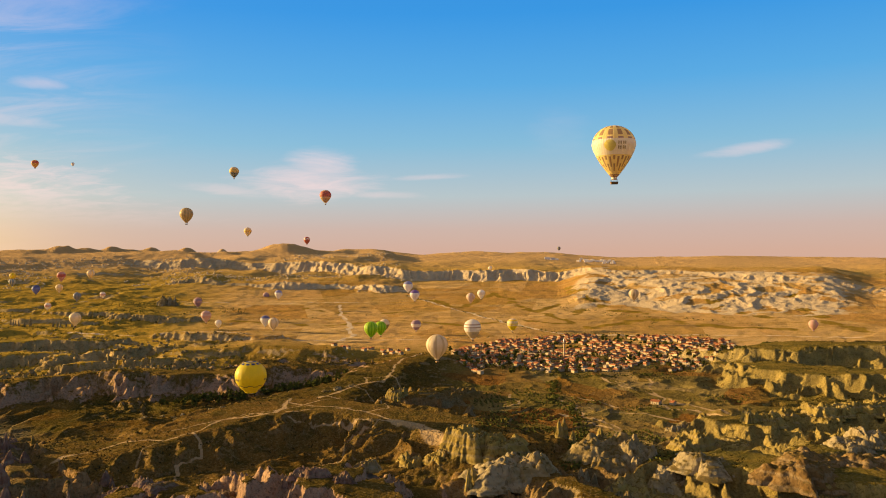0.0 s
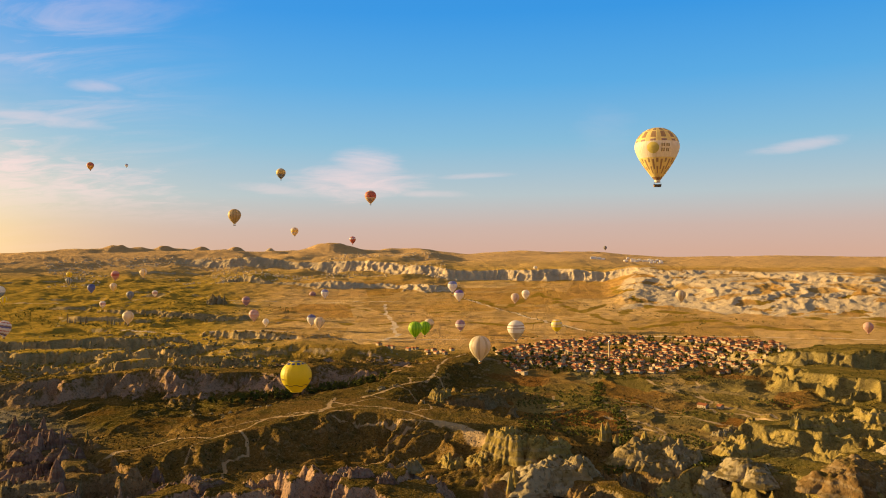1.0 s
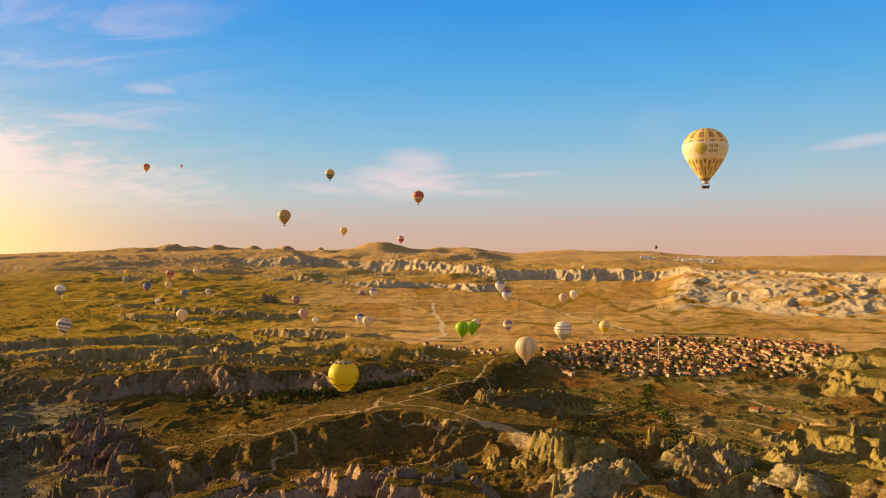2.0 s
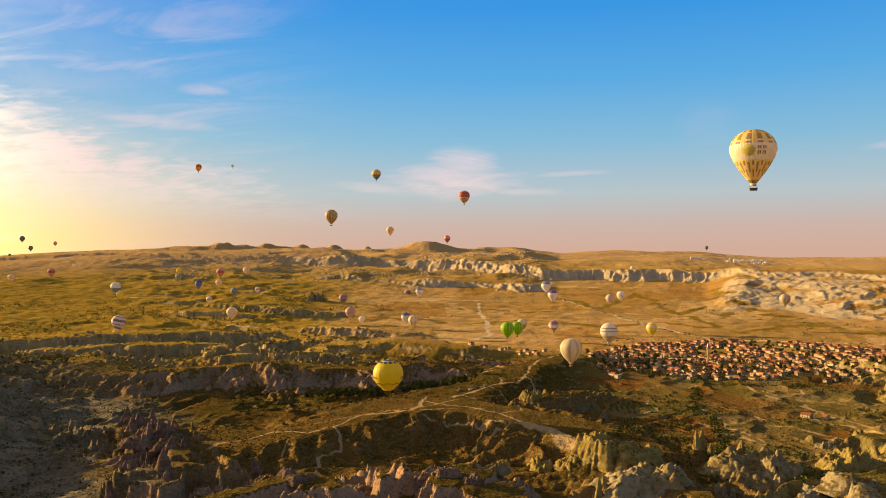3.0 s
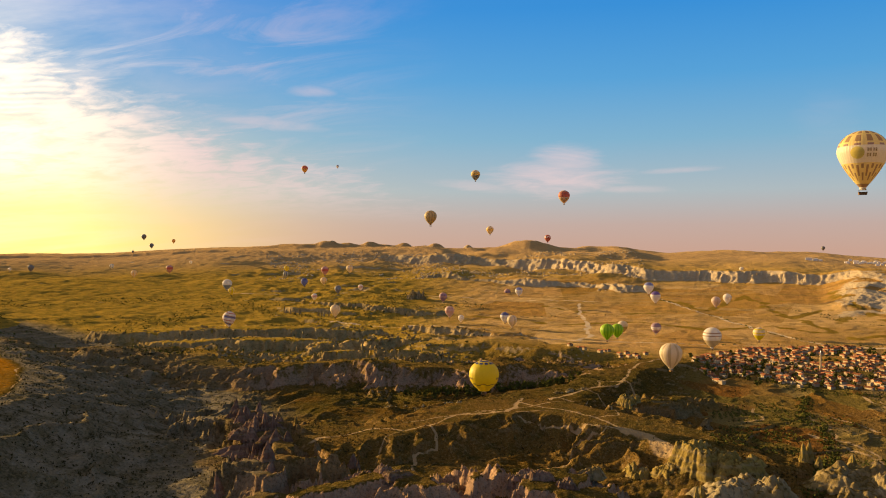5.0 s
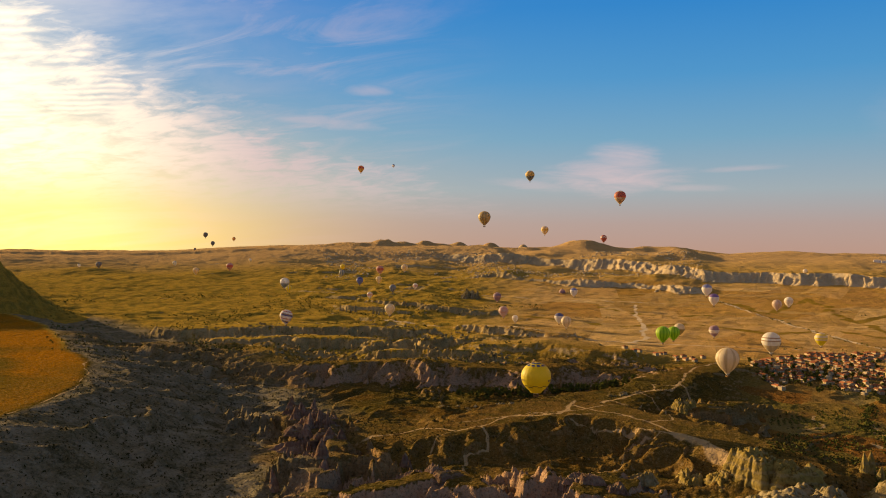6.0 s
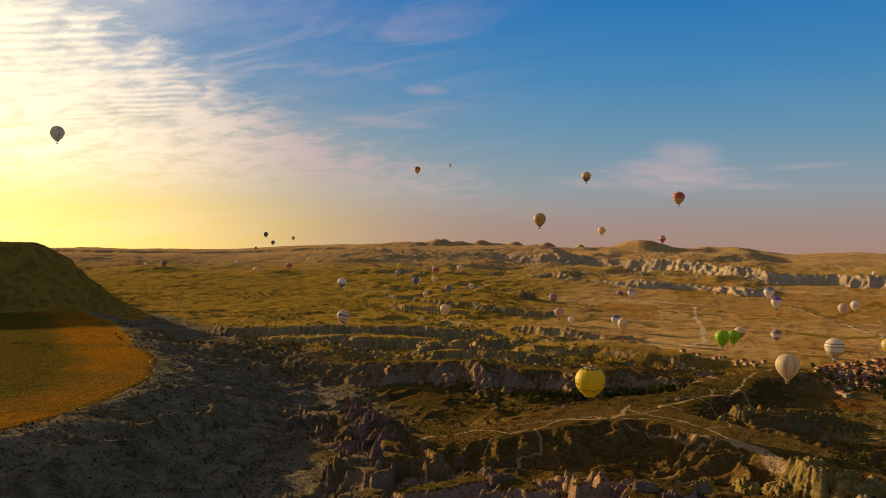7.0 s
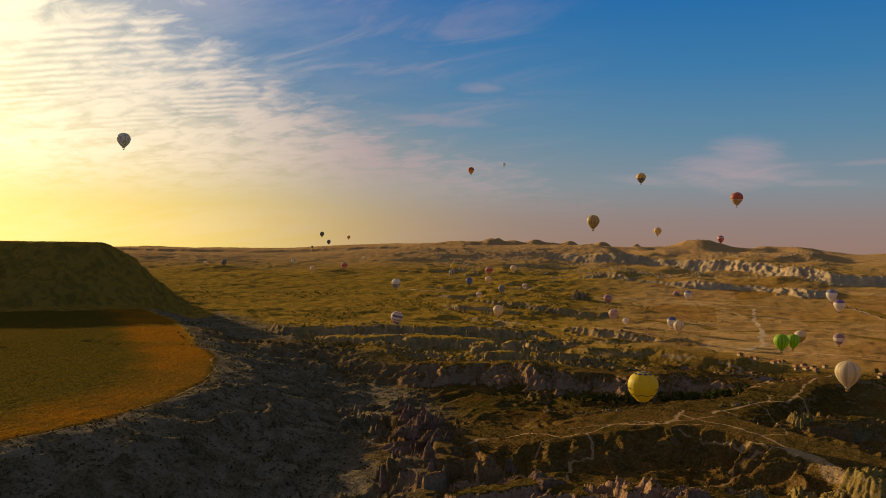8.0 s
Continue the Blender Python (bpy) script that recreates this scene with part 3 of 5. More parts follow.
def land(x, y):
    """Height of the land, and how much of it is fluted rock, tilled field and pink earth."""
    x, y = np.asarray(x, np.float32), np.asarray(y, np.float32)
    r, az = np.hypot(x, y), np.degrees(np.arctan2(-x, y))
    wx, wy = x + 16 * fbm(x, y, 90, 3, shift=3.1), y + 16 * fbm(x, y, 90, 3, shift=8.7)
    fx, fy = wx + 5 * fbm(x, y, 17, 2, shift=5.5), wy + 5 * fbm(x, y, 17, 2, shift=1.5)
    # plain, then steps of tableland towards the skyline
    z = np.interp(r, [0, 1500, 1900, 2400, 2900, 3150], [0, 0, 3, 24, 62, 82])
    left, right = smooth((az - 12) / 14), smooth((-az - 5) / 8)
    line = np.interp(az, [-32, -22, -12, -4, 3, 9, 15, 22, 40], [2700, 2800, 3000, 3130, 3150, 3460, 3690, 3950, 4200])
    # flutes run down the far faces: long along the line of fall, narrow across it
    across = np.radians(az) * 2700 + 12 * fbm(x, y, 60, 2, shift=61.0)
    flutes = ridged(across, r * 0.30, 30, 3, 0.6, shift=14.4)
    rills_fine = ridged(across, r * 0.35, 15, 2, 0.6, shift=24.4)
    comb = 13 * (flutes - 0.7) + 9 * (rills_fine - 0.7)
    scarp = line + 70 * fbm(x, y, 420, 2, shift=2.2) + 22 * fbm(x, y, 120, 3, shift=4.2) - comb
    step1 = smooth((r - scarp) / 84)
    fade = 1 - 0.75 * smooth((az - 18) / 5)
    z = z + 46 * step1 * fade * (1 - 0.72 * right) * (0.9 + 0.25 * fbm(x, y, 380, 2, shift=19.0))
    # a lower step in front of it, over the middle of the plain only
    front = np.interp(az, [1, 2.3, 5, 7.2, 9.7, 13, 16, 20], [2830, 2850, 2890, 2920, 2950, 2970, 3110, 3250])
    scarp2 = front + 50 * fbm(x, y, 260, 2, shift=12.2) + 24 * fbm(x, y, 110, 3, shift=7.2) - comb
    step2 = smooth((r - scarp2) / 60)
    mild = smooth((az - 1.5) / 3) * (1 - smooth((az - 17) / 4))
    z = z + 20 * step2 * mild * (0.8 + 0.7 * fbm(x, y, 210, 2, shift=18.0))
    z = z + 50 * smooth((r - 3300) / 900) * (1 - fade)
    z = z + np.interp(r, [3200, 4300, 4800], [0, 58, 70]) * (1 - 0.55 * smooth((az - 33) / 10)) - 12 * smooth((-az - 15) / 15) * smooth((r - 3400) / 900) + smooth((r - 3500) / 900) * (11 * smooth((az - 14) / 5) + 4 * smooth((az - 36) / 8))
    # white badlands on the right
    bad = smooth((-az - 8) / 3) * smooth((az + 29) / 4)
    base = 2230 + 110 * fbm(x, y, 500, 2, shift=21.0) + 200 * smooth((-az - 9) / 3) * (1 - smooth((-az - 13) / 4))
    rise = smooth((r - base) / 620)
    ribs = ridged(across, r * 0.42, 84, 3, 0.55, shift=4.4)
    gullies = ridged(x + 30 * fbm(x, y, 110, 2, shift=64.0), y + 30 * fbm(x, y, 110, 2, shift=66.0), 105, 5, 0.58, shift=34.0)
    swell = np.sin(np.pi * np.clip((r - base) / 760, 0, 1))
    z = z + bad * (38 * rise * (1 - smooth((r - 3150) / 300)) + swell * (4.2 * (gullies - 0.8) + 3 * (ribs - 0.7) + 1.6 * (flutes - 0.7) + 1.0 * (rills_fine - 0.7)))
    # rolling ground everywhere, broken land to the left
    roll = fbm(x, y, 420, 4, shift=1.0)
    z = z + roll * np.interp(r, [0, 900, 1500, 1800, 2300, 3200, 4700], [5, 5, 4, 2, 3, 7, 6])
    mid_left = smooth((az - 9) / 7) * smooth((r - 1250) / 250) * (1 - smooth((r - 3900) / 500))
    broken = smooth((az - 7) / 6) * smooth((r - 1150) / 150) * (1 - smooth((r - 1600) / 350))
    crests = ridged(fx * 0.45, fy * 1.6, 210, 5, 0.56, shift=16.0)
    # tables of land with short cliffs between them
    level = 1.4 + 2.1 * fbm(wx * 0.7, wy * 1.3, 820, 5, 0.52, shift=6.0) + 0.18 * (crests - 0.8)
    rung = np.floor(level)
    tables = rung + smooth((level - rung - 0.52) / 0.30) + 0.18 * (level - rung)
    z = z + np.maximum(mid_left, broken) * ((0.35 + 0.65 * np.maximum(smooth((az - 17) / 6), 1 - smooth((r - 1650) / 350))) * (1 - 0.7 * smooth((az - 27) / 7) * smooth((r - 1600) / 300)) * (9.5 * (tables - 1.2) + 2.4 * (ridged(fx, fy, 120, 4, 0.6, shift=26.0) - 0.8))) + broken * 13 * (crests - 0.8)
    near = 1 - smooth((r - 1350) / 350)
    rough_zone = near * (smooth((az - 1) / 10) + smooth((-az - 12) / 8)).clip(0, 1)
    z = z + near * 2.2 * (ridged(wx, wy, 60, 3, shift=2.0) - 0.7) + rough_zone * 4.5 * (ridged(wx, wy, 110, 4, shift=9.0) - 0.7)
    bare = bad * smooth((r - base) / 90) * (1 - smooth((r - base - 640) / 160)) * smooth((gullies - 0.25 + 0.7 * fbm(x, y, 170, 3, shift=36.0)) / 0.35)
    rock = bare.clip(0, 1) * 0.9
    for step in (step1, step2):
        m = 4 * step * (1 - step)
        rock = np.maximum(rock, smooth(m * 2.2) * (fade if step is step1 else mild) * (1.6 + 0.8 * fbm(x, y, 160, 3, shift=29.0)))
    rock = np.maximum(rock, broken * smooth((crests - 0.80) / 0.5) * 0.8)
    rock = np.maximum(rock, mid_left * smooth((fbm(x, y, 150, 4, 0.6, shift=44.0) - 0.18) / 0.25) * 0.9)
    pink, umber = np.zeros_like(z), np.zeros_like(z)
    # hill by the sunrise, flat topped, and the land behind it
    hill, _, _ = along(wx, wy, [(-2500, 500, 0), (-2300, 820, 0), (-2060, 1130, 0), (-1975, 1330, 0)])
    slope = np.clip((hill - 120) / 330, 0, 1)
    z = np.maximum(z, np.where(slope < 1, 206 * (1 - smooth(slope) ** 0.8) + 16 * (ridged(fx, fy, 110, 4, shift=33.0) - 0.8) * (4 * slope * (1 - slope)), -99))
    # near plateau
    sd, _ = plateau(wx * 0.35 + x * 0.65, wy * 0.35 + y * 0.65)
    drop = np.clip((sd + 235) / 235, 0, 1)
    flank = 4 * drop * (1 - drop)
    rills = ridged(fx, fy, 70, 4, shift=14.0)
    z = np.maximum(z, -6 + 57 * (0.35 * drop + 0.65 * smooth(drop) ** 1.25) + 6 * flank * (rills - 0.7) + np.where(sd > 0, 0.012 * sd.clip(0, 700), 0) + 1.2 * roll)
    # ridges
    for k, (pts, top, run, sharp, flute) in enumerate(RIDGES):
        reach = top + run + 30
        xs, ys = [p[0] for p in pts], [p[1] for p in pts]
        close = (wx > min(xs) - reach) & (wx < max(xs) + reach) & (wy > min(ys) - reach) & (wy < max(ys) + reach)
        if not close.any():
            continue
        bend = 42 * fbm(x[close], y[close], 230, 2, shift=81.0) if k == 2 else 0.0
        ds, cs, run_at = along(wx[close] + bend, wy[close] + bend, pts)
        gx, gy = fx[close], fy[close]
        n = ridged(gx, gy, 34, 3, shift=2.0 + 3 * k)
        wide_n = ridged(gx, gy, 95, 2, shift=5.0 + 2 * k)
        t = np.clip((ds - top - flute * 1.9 * (n - 0.75) - flute * 2.4 * (wide_n - 0.75)) / run, 0, 1)
        if k in (0, 2):
            # buttresses between gullies
            butt = 1 - 1.7 * np.abs(perlin(run_at / (46 if k == 2 else 30) + 3.3 * k, ds / 300)) - 0.8 * np.abs(perlin(run_at / 15 + 7.1, ds / 120))
            t = np.clip(t - (0.42 if k == 2 else 0.22) * (butt - 0.35) * smooth(t * 4), 0, 1)
        m = 4 * t * (1 - t)
        cs = cs * (0.86 + 0.3 * fbm(x[close], y[close], 130, 2, shift=77.0 + k)) if k == 2 else cs
        h = cs * (1 - smooth(t ** (1 / sharp))) + flute * 0.55 * m * (n - 0.6) + 1.4 * roll[close] - 1.2
        z[close] = np.maximum(z[close], np.where(t < 1, h, -99))
        rock[close] = np.maximum(rock[close], np.where(h >= z[close] - 0.01, m * min(1.0, flute / 9) * (0.28 if k == 0 else 0.62 if k == 2 else 1.0), 0))
        if k in (1, 2, 13):
            pink[close] = np.maximum(pink[close], (0.2 if k == 13 else 1.0) * np.where(t < 1, 1.0, 0.0) * smooth((reach - ds) / 30))
        shade = {0: 1.0, 1: 0.5, 2: 0.9, 4: 0.3}.get(k, 0.0)
        if shade:
            umber[close] = np.maximum(umber[close], shade * np.where(t < 1, 1.0, 0.0) * smooth((reach - ds) / 30))
    # ledges on the hills beyond the orchards
    ledgy = smooth((x - 300) / 90) * smooth((1500 - r) / 150) * smooth((r - 640) / 120) * (1 - smooth((az + 8) / 3))
    rung_z = (z + 3 * fbm(x, y, 70, 3, shift=71.0)) / 9.5
    low_rung = np.floor(rung_z)
    ledges = 9.5 * (low_rung + smooth((rung_z - low_rung - 0.58) / 0.28) * 0.85 + 0.15 * (rung_z - low_rung))
    z = z + ledgy * 0.5 * (ledges - z)
    for px, py, ph, pr in PEAKS:
        d = np.hypot(x - px, y - py) / pr
        z = z + ph * np.exp(-d ** 2.4) * (1 + 0.12 * fbm(x, y, 60, 2, shift=40.0))
    # fine relief
    z = z + near * (0.5 + 1.1 * rock.clip(0, 1)) * fbm(x, y, 14, 3, 0.55, shift=11.0) + (1 - near) * 1.6 * fbm(x, y, 40, 3, shift=13.0)
    turf = np.where(slope < 1, 1.0, 0.0)  # the sunrise hill is grown over
    return z, (rock * (1 - turf)).clip(0, 1), pink, sd, turf, umber, bare.clip(0, 1)


# ---------------------------------------------------------------- the ground sheet
fine = np.linspace(radians(-36), radians(66), 1120)
coarse = np.linspace(radians(66), radians(324), 90)[1:-1]
angles = np.concatenate([fine, coarse])
radii = np.concatenate([[0.02], np.linspace(5, 440, 25), np.linspace(443, 1350, 380), np.linspace(1356, 2200, 110), np.linspace(2206, 4000, 330), np.linspace(4010, 4780, 42)])
A, R = np.meshgrid(angles, radii)
gx, gy = -R * np.sin(A), R * np.cos(A)
parts_of = [land(gx[k:k + 40], gy[k:k + 40]) for k in range(0, len(radii), 40)]
gz, g_rock, g_pink, g_sd, g_turf, g_umber, g_bare = [np.concatenate([p[k] for p in parts_of]) for k in range(7)]
# steep ground shows bare rock
dr = np.gradient(gz, axis=0) / np.gradient(R, axis=0)
da = np.gradient(gz, axis=1) / (np.maximum(R, 50) * np.abs(np.gradient(A, axis=1)))
steep = np.hypot(dr, da)
g_rock = np.clip(np.maximum(g_rock * smooth((steep - 0.12) / 0.3), smooth((steep - 0.52) / 0.3) * (1 - 0.55 * g_umber)), 0, 1) * (1 - 0.9 * g_turf)
g_rock = np.maximum(g_rock, g_bare)
g_path = np.zeros_like(gz)
for pts, half in TRACKS:
    bend = 8.0
    xs, ys = [p[0] for p in pts], [p[1] for p in pts]
    m = (gx > min(xs) - 40) & (gx < max(xs) + 40) & (gy > min(ys) - 40) & (gy < max(ys) + 40)
    tx, ty = gx[m], gy[m]
    d, _, _ = along(tx + bend * fbm(tx, ty, 60, 2, shift=50.0), ty + bend * fbm(tx, ty, 60, 2, shift=55.0), pts)
    g_path[m] = np.maximum(g_path[m], np.exp(-(d / half) ** 4) * (0.45 + 0.55 * np.clip(fbm(tx, ty, 25, 2, shift=60.0) + 0.6, 0, 1)))
# green strips along ditches and field edges: line, half width
DITCHES = [([(450, 2840, 0), (452, 2720, 0), (460, 2530, 0), (517, 2300, 0), (573, 2195, 0)], 16), ([(250, 2350, 0), (310, 2135, 0), (363, 1925, 0)], 9), ([(363, 1925, 0), (530, 2085, 0), (673, 1900, 0), (810, 1840, 0)], 14),
           ([(175, 2780, 0), (226, 2490, 0), (270, 2310, 0), (360, 2470, 0)], 9), ([(798, 2450, 0), (797, 2250, 0), (833, 2060, 0)], 12), ([(-98, 2660, 0), (70, 2410, 0), (175, 2780, 0)], 8), ([(373, 2230, 0), (428, 2405, 0), (465, 2465, 0)], 10),
           ([(1055, 2395, 0), (957, 2040, 0), (940, 1790, 0)], 16), ([(-560, 2100, 0), (-330, 2040, 0), (-120, 2120, 0), (60, 2030, 0)], 9), ([(-420, 2420, 0), (-250, 2260, 0), (-90, 2330, 0)], 9), ([(60, 2030, 0), (200, 2120, 0), (330, 2010, 0)], 7), ([(-760, 1760, 0), (-500, 1700, 0), (-260, 1660, 0)], 12)]
g_ditch = np.zeros_like(gz)
for pts, half in DITCHES:
    xs, ys = [p[0] for p in pts], [p[1] for p in pts]
    m = (gx > min(xs) - 90) & (gx < max(xs) + 90) & (gy > min(ys) - 90) & (gy < max(ys) + 90)
    tx, ty = gx[m], gy[m]
    d, _, _ = along(tx + 22 * fbm(tx, ty, 110, 2, shift=150.0), ty + 22 * fbm(tx, ty, 110, 2, shift=155.0), pts)
    g_ditch[m] = np.maximum(g_ditch[m], np.exp(-(d / (1.5 * half)) ** 2) * np.clip(0.65 + fbm(tx, ty, 70, 3, shift=160.0), 0, 1))
g_range = np.hypot(gx, gy)
g_field = smooth((g_range - 1450) / 250) * (1 - smooth((g_range - 3000) / 250)) * (1 - smooth((np.degrees(np.arctan2(-gx, gy)) - 13) / 8))
g_grass = smooth(g_sd / 12) * (1 - smooth(g_turf))
g_dry = smooth((g_range - 1180 - 90 * smooth((-np.degrees(np.arctan2(-gx, gy)) - 8) / 8) + 160 * fbm(gx, gy, 260, 3, shift=88.0)) / 700) * (1 - 0.2 * smooth((np.degrees(np.arctan2(-gx, gy)) - 3) / 15)) * (1 - g_turf)
g_az = np.degrees(np.arctan2(-gx, gy))
g_plots = smooth((g_range - 690) / 60) * (1 - smooth((g_range - 1420) / 100)) * smooth((1.5 - g_az) / 3) * smooth((g_az + 24) / 4) * (gz < 12)
g_scree = smooth((g_sd + 330) / 90) * (1 - smooth((g_sd + 6) / 8)) * (g_az > 26) * (1 - g_turf)
rows_n, cols_n = gz.shape
verts = np.stack([gx, gy, gz], -1).reshape(-1, 3)
idx = np.arange(rows_n * cols_n).reshape(rows_n, cols_n)
nxt = np.roll(idx, -1, axis=1)
quads = np.stack([idx[:-1], nxt[:-1], nxt[1:], idx[1:]], -1).reshape(-1, 4)
quads = quads[:, ::-1]
mesh = bpy.data.meshes.new("ground")
mesh.vertices.add(len(verts))
mesh.vertices.foreach_set("co", verts.astype(np.float32).ravel())
mesh.loops.add(quads.size)
mesh.loops.foreach_set("vertex_index", quads.astype(np.int32).ravel())
mesh.polygons.add(len(quads))
mesh.polygons.foreach_set("loop_start", np.arange(0, quads.size, 4, dtype=np.int32))
mesh.polygons.foreach_set("use_smooth", np.ones(len(quads), bool))
mesh.update(calc_edges=True)
# "far" weighs the haze painted into the land's colour, growing outwards
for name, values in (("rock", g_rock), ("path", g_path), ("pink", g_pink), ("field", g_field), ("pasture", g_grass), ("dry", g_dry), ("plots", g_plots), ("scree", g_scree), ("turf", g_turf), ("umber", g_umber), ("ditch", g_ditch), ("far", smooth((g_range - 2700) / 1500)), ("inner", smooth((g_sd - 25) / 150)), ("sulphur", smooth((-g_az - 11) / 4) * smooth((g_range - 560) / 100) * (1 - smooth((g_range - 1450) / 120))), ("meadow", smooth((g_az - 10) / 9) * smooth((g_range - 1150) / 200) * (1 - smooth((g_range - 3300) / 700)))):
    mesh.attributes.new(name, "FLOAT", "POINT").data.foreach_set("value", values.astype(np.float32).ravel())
ground = tagged(new("ground", mesh), "eroded tuff badlands, dry valley fields and far tableland", "ground", kind="structure")


def height(x, y):
    return land(np.atleast_1d(x), np.atleast_1d(y))[0]


# ---------------------------------------------------------------- building helpers
def part(name, bm, mat, parent=None, label="", smooth_shade=False):
    """Links a bmesh as one mesh object, under a thing or part if one is given."""
    data = bpy.data.meshes.new(name)
    for f in bm.faces:
        f.smooth = smooth_shade
    bm.to_mesh(data)
    bm.free()
    for m in mat if isinstance(mat, list) else [mat]:
        data.materials.append(m)
    ob = new(name, data)
    ob.parent = parent
    if label:
        ob["label"] = label
    return ob


def shared(name, data, parent, m=None):
    """Another part on a mesh that exists already."""
    ob = new(name, data)
    ob.parent = parent
    if m is not None:
        ob.matrix_basis = m
    return ob


def box(bm, x0, x1, y0, y1, z0, z1):
    v = [bm.verts.new(p) for p in ((x0, y0, z0), (x1, y0, z0), (x1, y1, z0), (x0, y1, z0), (x0, y0, z1), (x1, y0, z1), (x1, y1, z1), (x0, y1, z1))]
    for q in ((3, 2, 1, 0), (4, 5, 6, 7), (0, 1, 5, 4), (1, 2, 6, 5), (2, 3, 7, 6), (3, 0, 4, 7)):
        bm.faces.new([v[k] for k in q])


def lathe(bm, profile, n, cap=False):
    """Turns (radius, z) pairs round z."""
    rings = [[bm.verts.new((r * math.cos(2 * math.pi * k / n), r * math.sin(2 * math.pi * k / n), z)) for k in range(n)] for r, z in profile]
    for a, b in zip(rings[:-1], rings[1:]):
        for k in range(n):
            bm.faces.new((a[k], a[(k + 1) % n], b[(k + 1) % n], b[k]))
    if cap:
        bm.faces.new(rings[0][::-1])
        bm.faces.new(rings[-1])


def rod(bm, a, b, r, n=4):
    a, b = Vector(a), Vector(b)
    q = (b - a).to_track_quat("Z", "Y")
    ends = [[bm.verts.new(p + q @ Vector((r * math.cos(2 * math.pi * k / n), r * math.sin(2 * math.pi * k / n), 0))) for k in range(n)] for p in (a, b)]
    for k in range(n):
        bm.faces.new((ends[0][k], ends[0][(k + 1) % n], ends[1][(k + 1) % n], ends[1][k]))


# ---------------------------------------------------------------- balloons
ROUND, FULL, TEARDROP = (0.76, 1.95, 0.64), (0.56, 2.3, 0.50), (0.86, 1.50, 0.75)


def envelope_profile(t, shape=ROUND):
    """Radius and height of an envelope one wide, from mouth (t = 0) to crown (t = 1); the widest place is at height 0."""
    draw, curve, drop = shape
    if t > 0.52:
        a = (t - 0.52) / 0.48 * math.pi / 2
        return 0.5 * math.cos(a), 0.46 * math.sin(a)
    s = 1 - t / 0.52
    return 0.5 * (1 - draw * s ** curve), -drop * s ** 1.05


def balloon(at, wide, pattern, tones, label, turn=0.0, gores=24, rows=26, extra=None, shape=ROUND):
    """A hot-air balloon: envelope of bulging gores in coloured panels, skirt, cables, burner frame and basket."""
    top = tagged(new("hot_air_balloon"), label, "hot-air balloon", group="hot-air balloons over the valley")
    bm = bmesh.new()
    sub = 3
    n = gores * sub
    mats = [cloth(c) for c in tones]
    rings = []
    for j in range(rows + 1):
        t = j / rows
        r, z = envelope_profile(t, shape)
        ring = []
        for k in range(n):
            bulge = 1 + 0.018 * math.sin(math.pi * (k % sub) / sub) * (1 if t > 0.05 else 0)
            a = 2 * math.pi * k / n
            ring.append(bm.verts.new((wide * r * bulge * math.cos(a), wide * r * bulge * math.sin(a), wide * z)))
        rings.append(ring)
    for j in range(rows):
        for k in range(n):
            f = bm.faces.new((rings[j][k], rings[j][(k + 1) % n], rings[j + 1][(k + 1) % n], rings[j + 1][k]))
            f.material_index = pattern((k // sub) % gores, (j + 0.5) / rows) % len(mats)
    bmesh.ops.remove_doubles(bm, verts=rings[-1], dist=wide * 0.01)
    body = part("envelope", bm, mats, top, smooth_shade=True)
    if extra:
        extra(body, wide)
    r0, z0 = envelope_profile(0, shape)
    bm = bmesh.new()
    lathe(bm, [(wide * r0, wide * z0), (wide * r0 * 0.92, wide * (z0 - 0.035)), (wide * r0 * 0.8, wide * (z0 - 0.06))], 16)
    part("skirt", bm, cloth(tones[0]), top)
    bz = wide * z0 - wide * (0.16 if shape is TEARDROP else 0.20)
    half = wide * 0.055
    for sx in (-1, 1):
        for sy in (-1, 1):
            bm = bmesh.new()
            knee = (sx * half * 1.3, sy * half * 0.8, bz + half * 1.9)
            rod(bm, (sx * wide * r0 * 0.6, sy * wide * r0 * 0.6, wide * (z0 - 0.05)), knee, 0.06)
            rod(bm, knee, (sx * half * 1.4, sy * half * 0.9, bz + half), 0.09)
            part("cable", bm, STEEL, top)
    bm = bmesh.new()
    box(bm, -half * 1.2, half * 1.2, -half * 0.7, half * 0.7, bz + half * 1.9, bz + half * 2.05)
    for sx in (-0.5, 0.5):
        rod(bm, (sx * half, 0, bz + half * 2.0), (sx * half, 0, bz + half * 2.6), half * 0.22, 6)
    part("burner", bm, STEEL, top)
    bm = bmesh.new()
    w, d, h = half * 1.5, half * 0.95, half
    lower = [(-w * 0.92, -d * 0.92), (w * 0.92, -d * 0.92), (w * 0.92, d * 0.92), (-w * 0.92, d * 0.92)]
    upper = [(-w, -d), (w, -d), (w, d), (-w, d)]
    inner = [(x * 0.9, y * 0.85) for x, y in upper]
    loops = [[bm.verts.new((x, y, z)) for x, y in ring] for ring, z in ((lower, bz), (upper, bz + h), (inner, bz + h), ([(x * 0.88, y * 0.83) for x, y in lower], bz + h * 0.12))]
    for a, b in zip(loops[:-1], loops[1:]):
        for k in range(4):
            bm.faces.new((a[k], a[(k + 1) % 4], b[(k + 1) % 4], b[k]))
    bm.faces.new(loops[0][::-1])
    bm.faces.new(loops[-1])
    basket = part("basket", bm, WICKER, top, "woven wicker basket")
    bm = bmesh.new()
    for a, b in zip(upper, upper[1:] + upper[:1]):
        rod(bm, (*a, bz + h), (*b, bz + h), half * 0.09, 6)
    part("rim", bm, BARK, basket, "padded leather rim")
    top.matrix_basis = pose(*at, 0, 0, turn)
    return top


def gore_stripes(period, first=1):
    return lambda g, t: 1 if g % period < first else 0


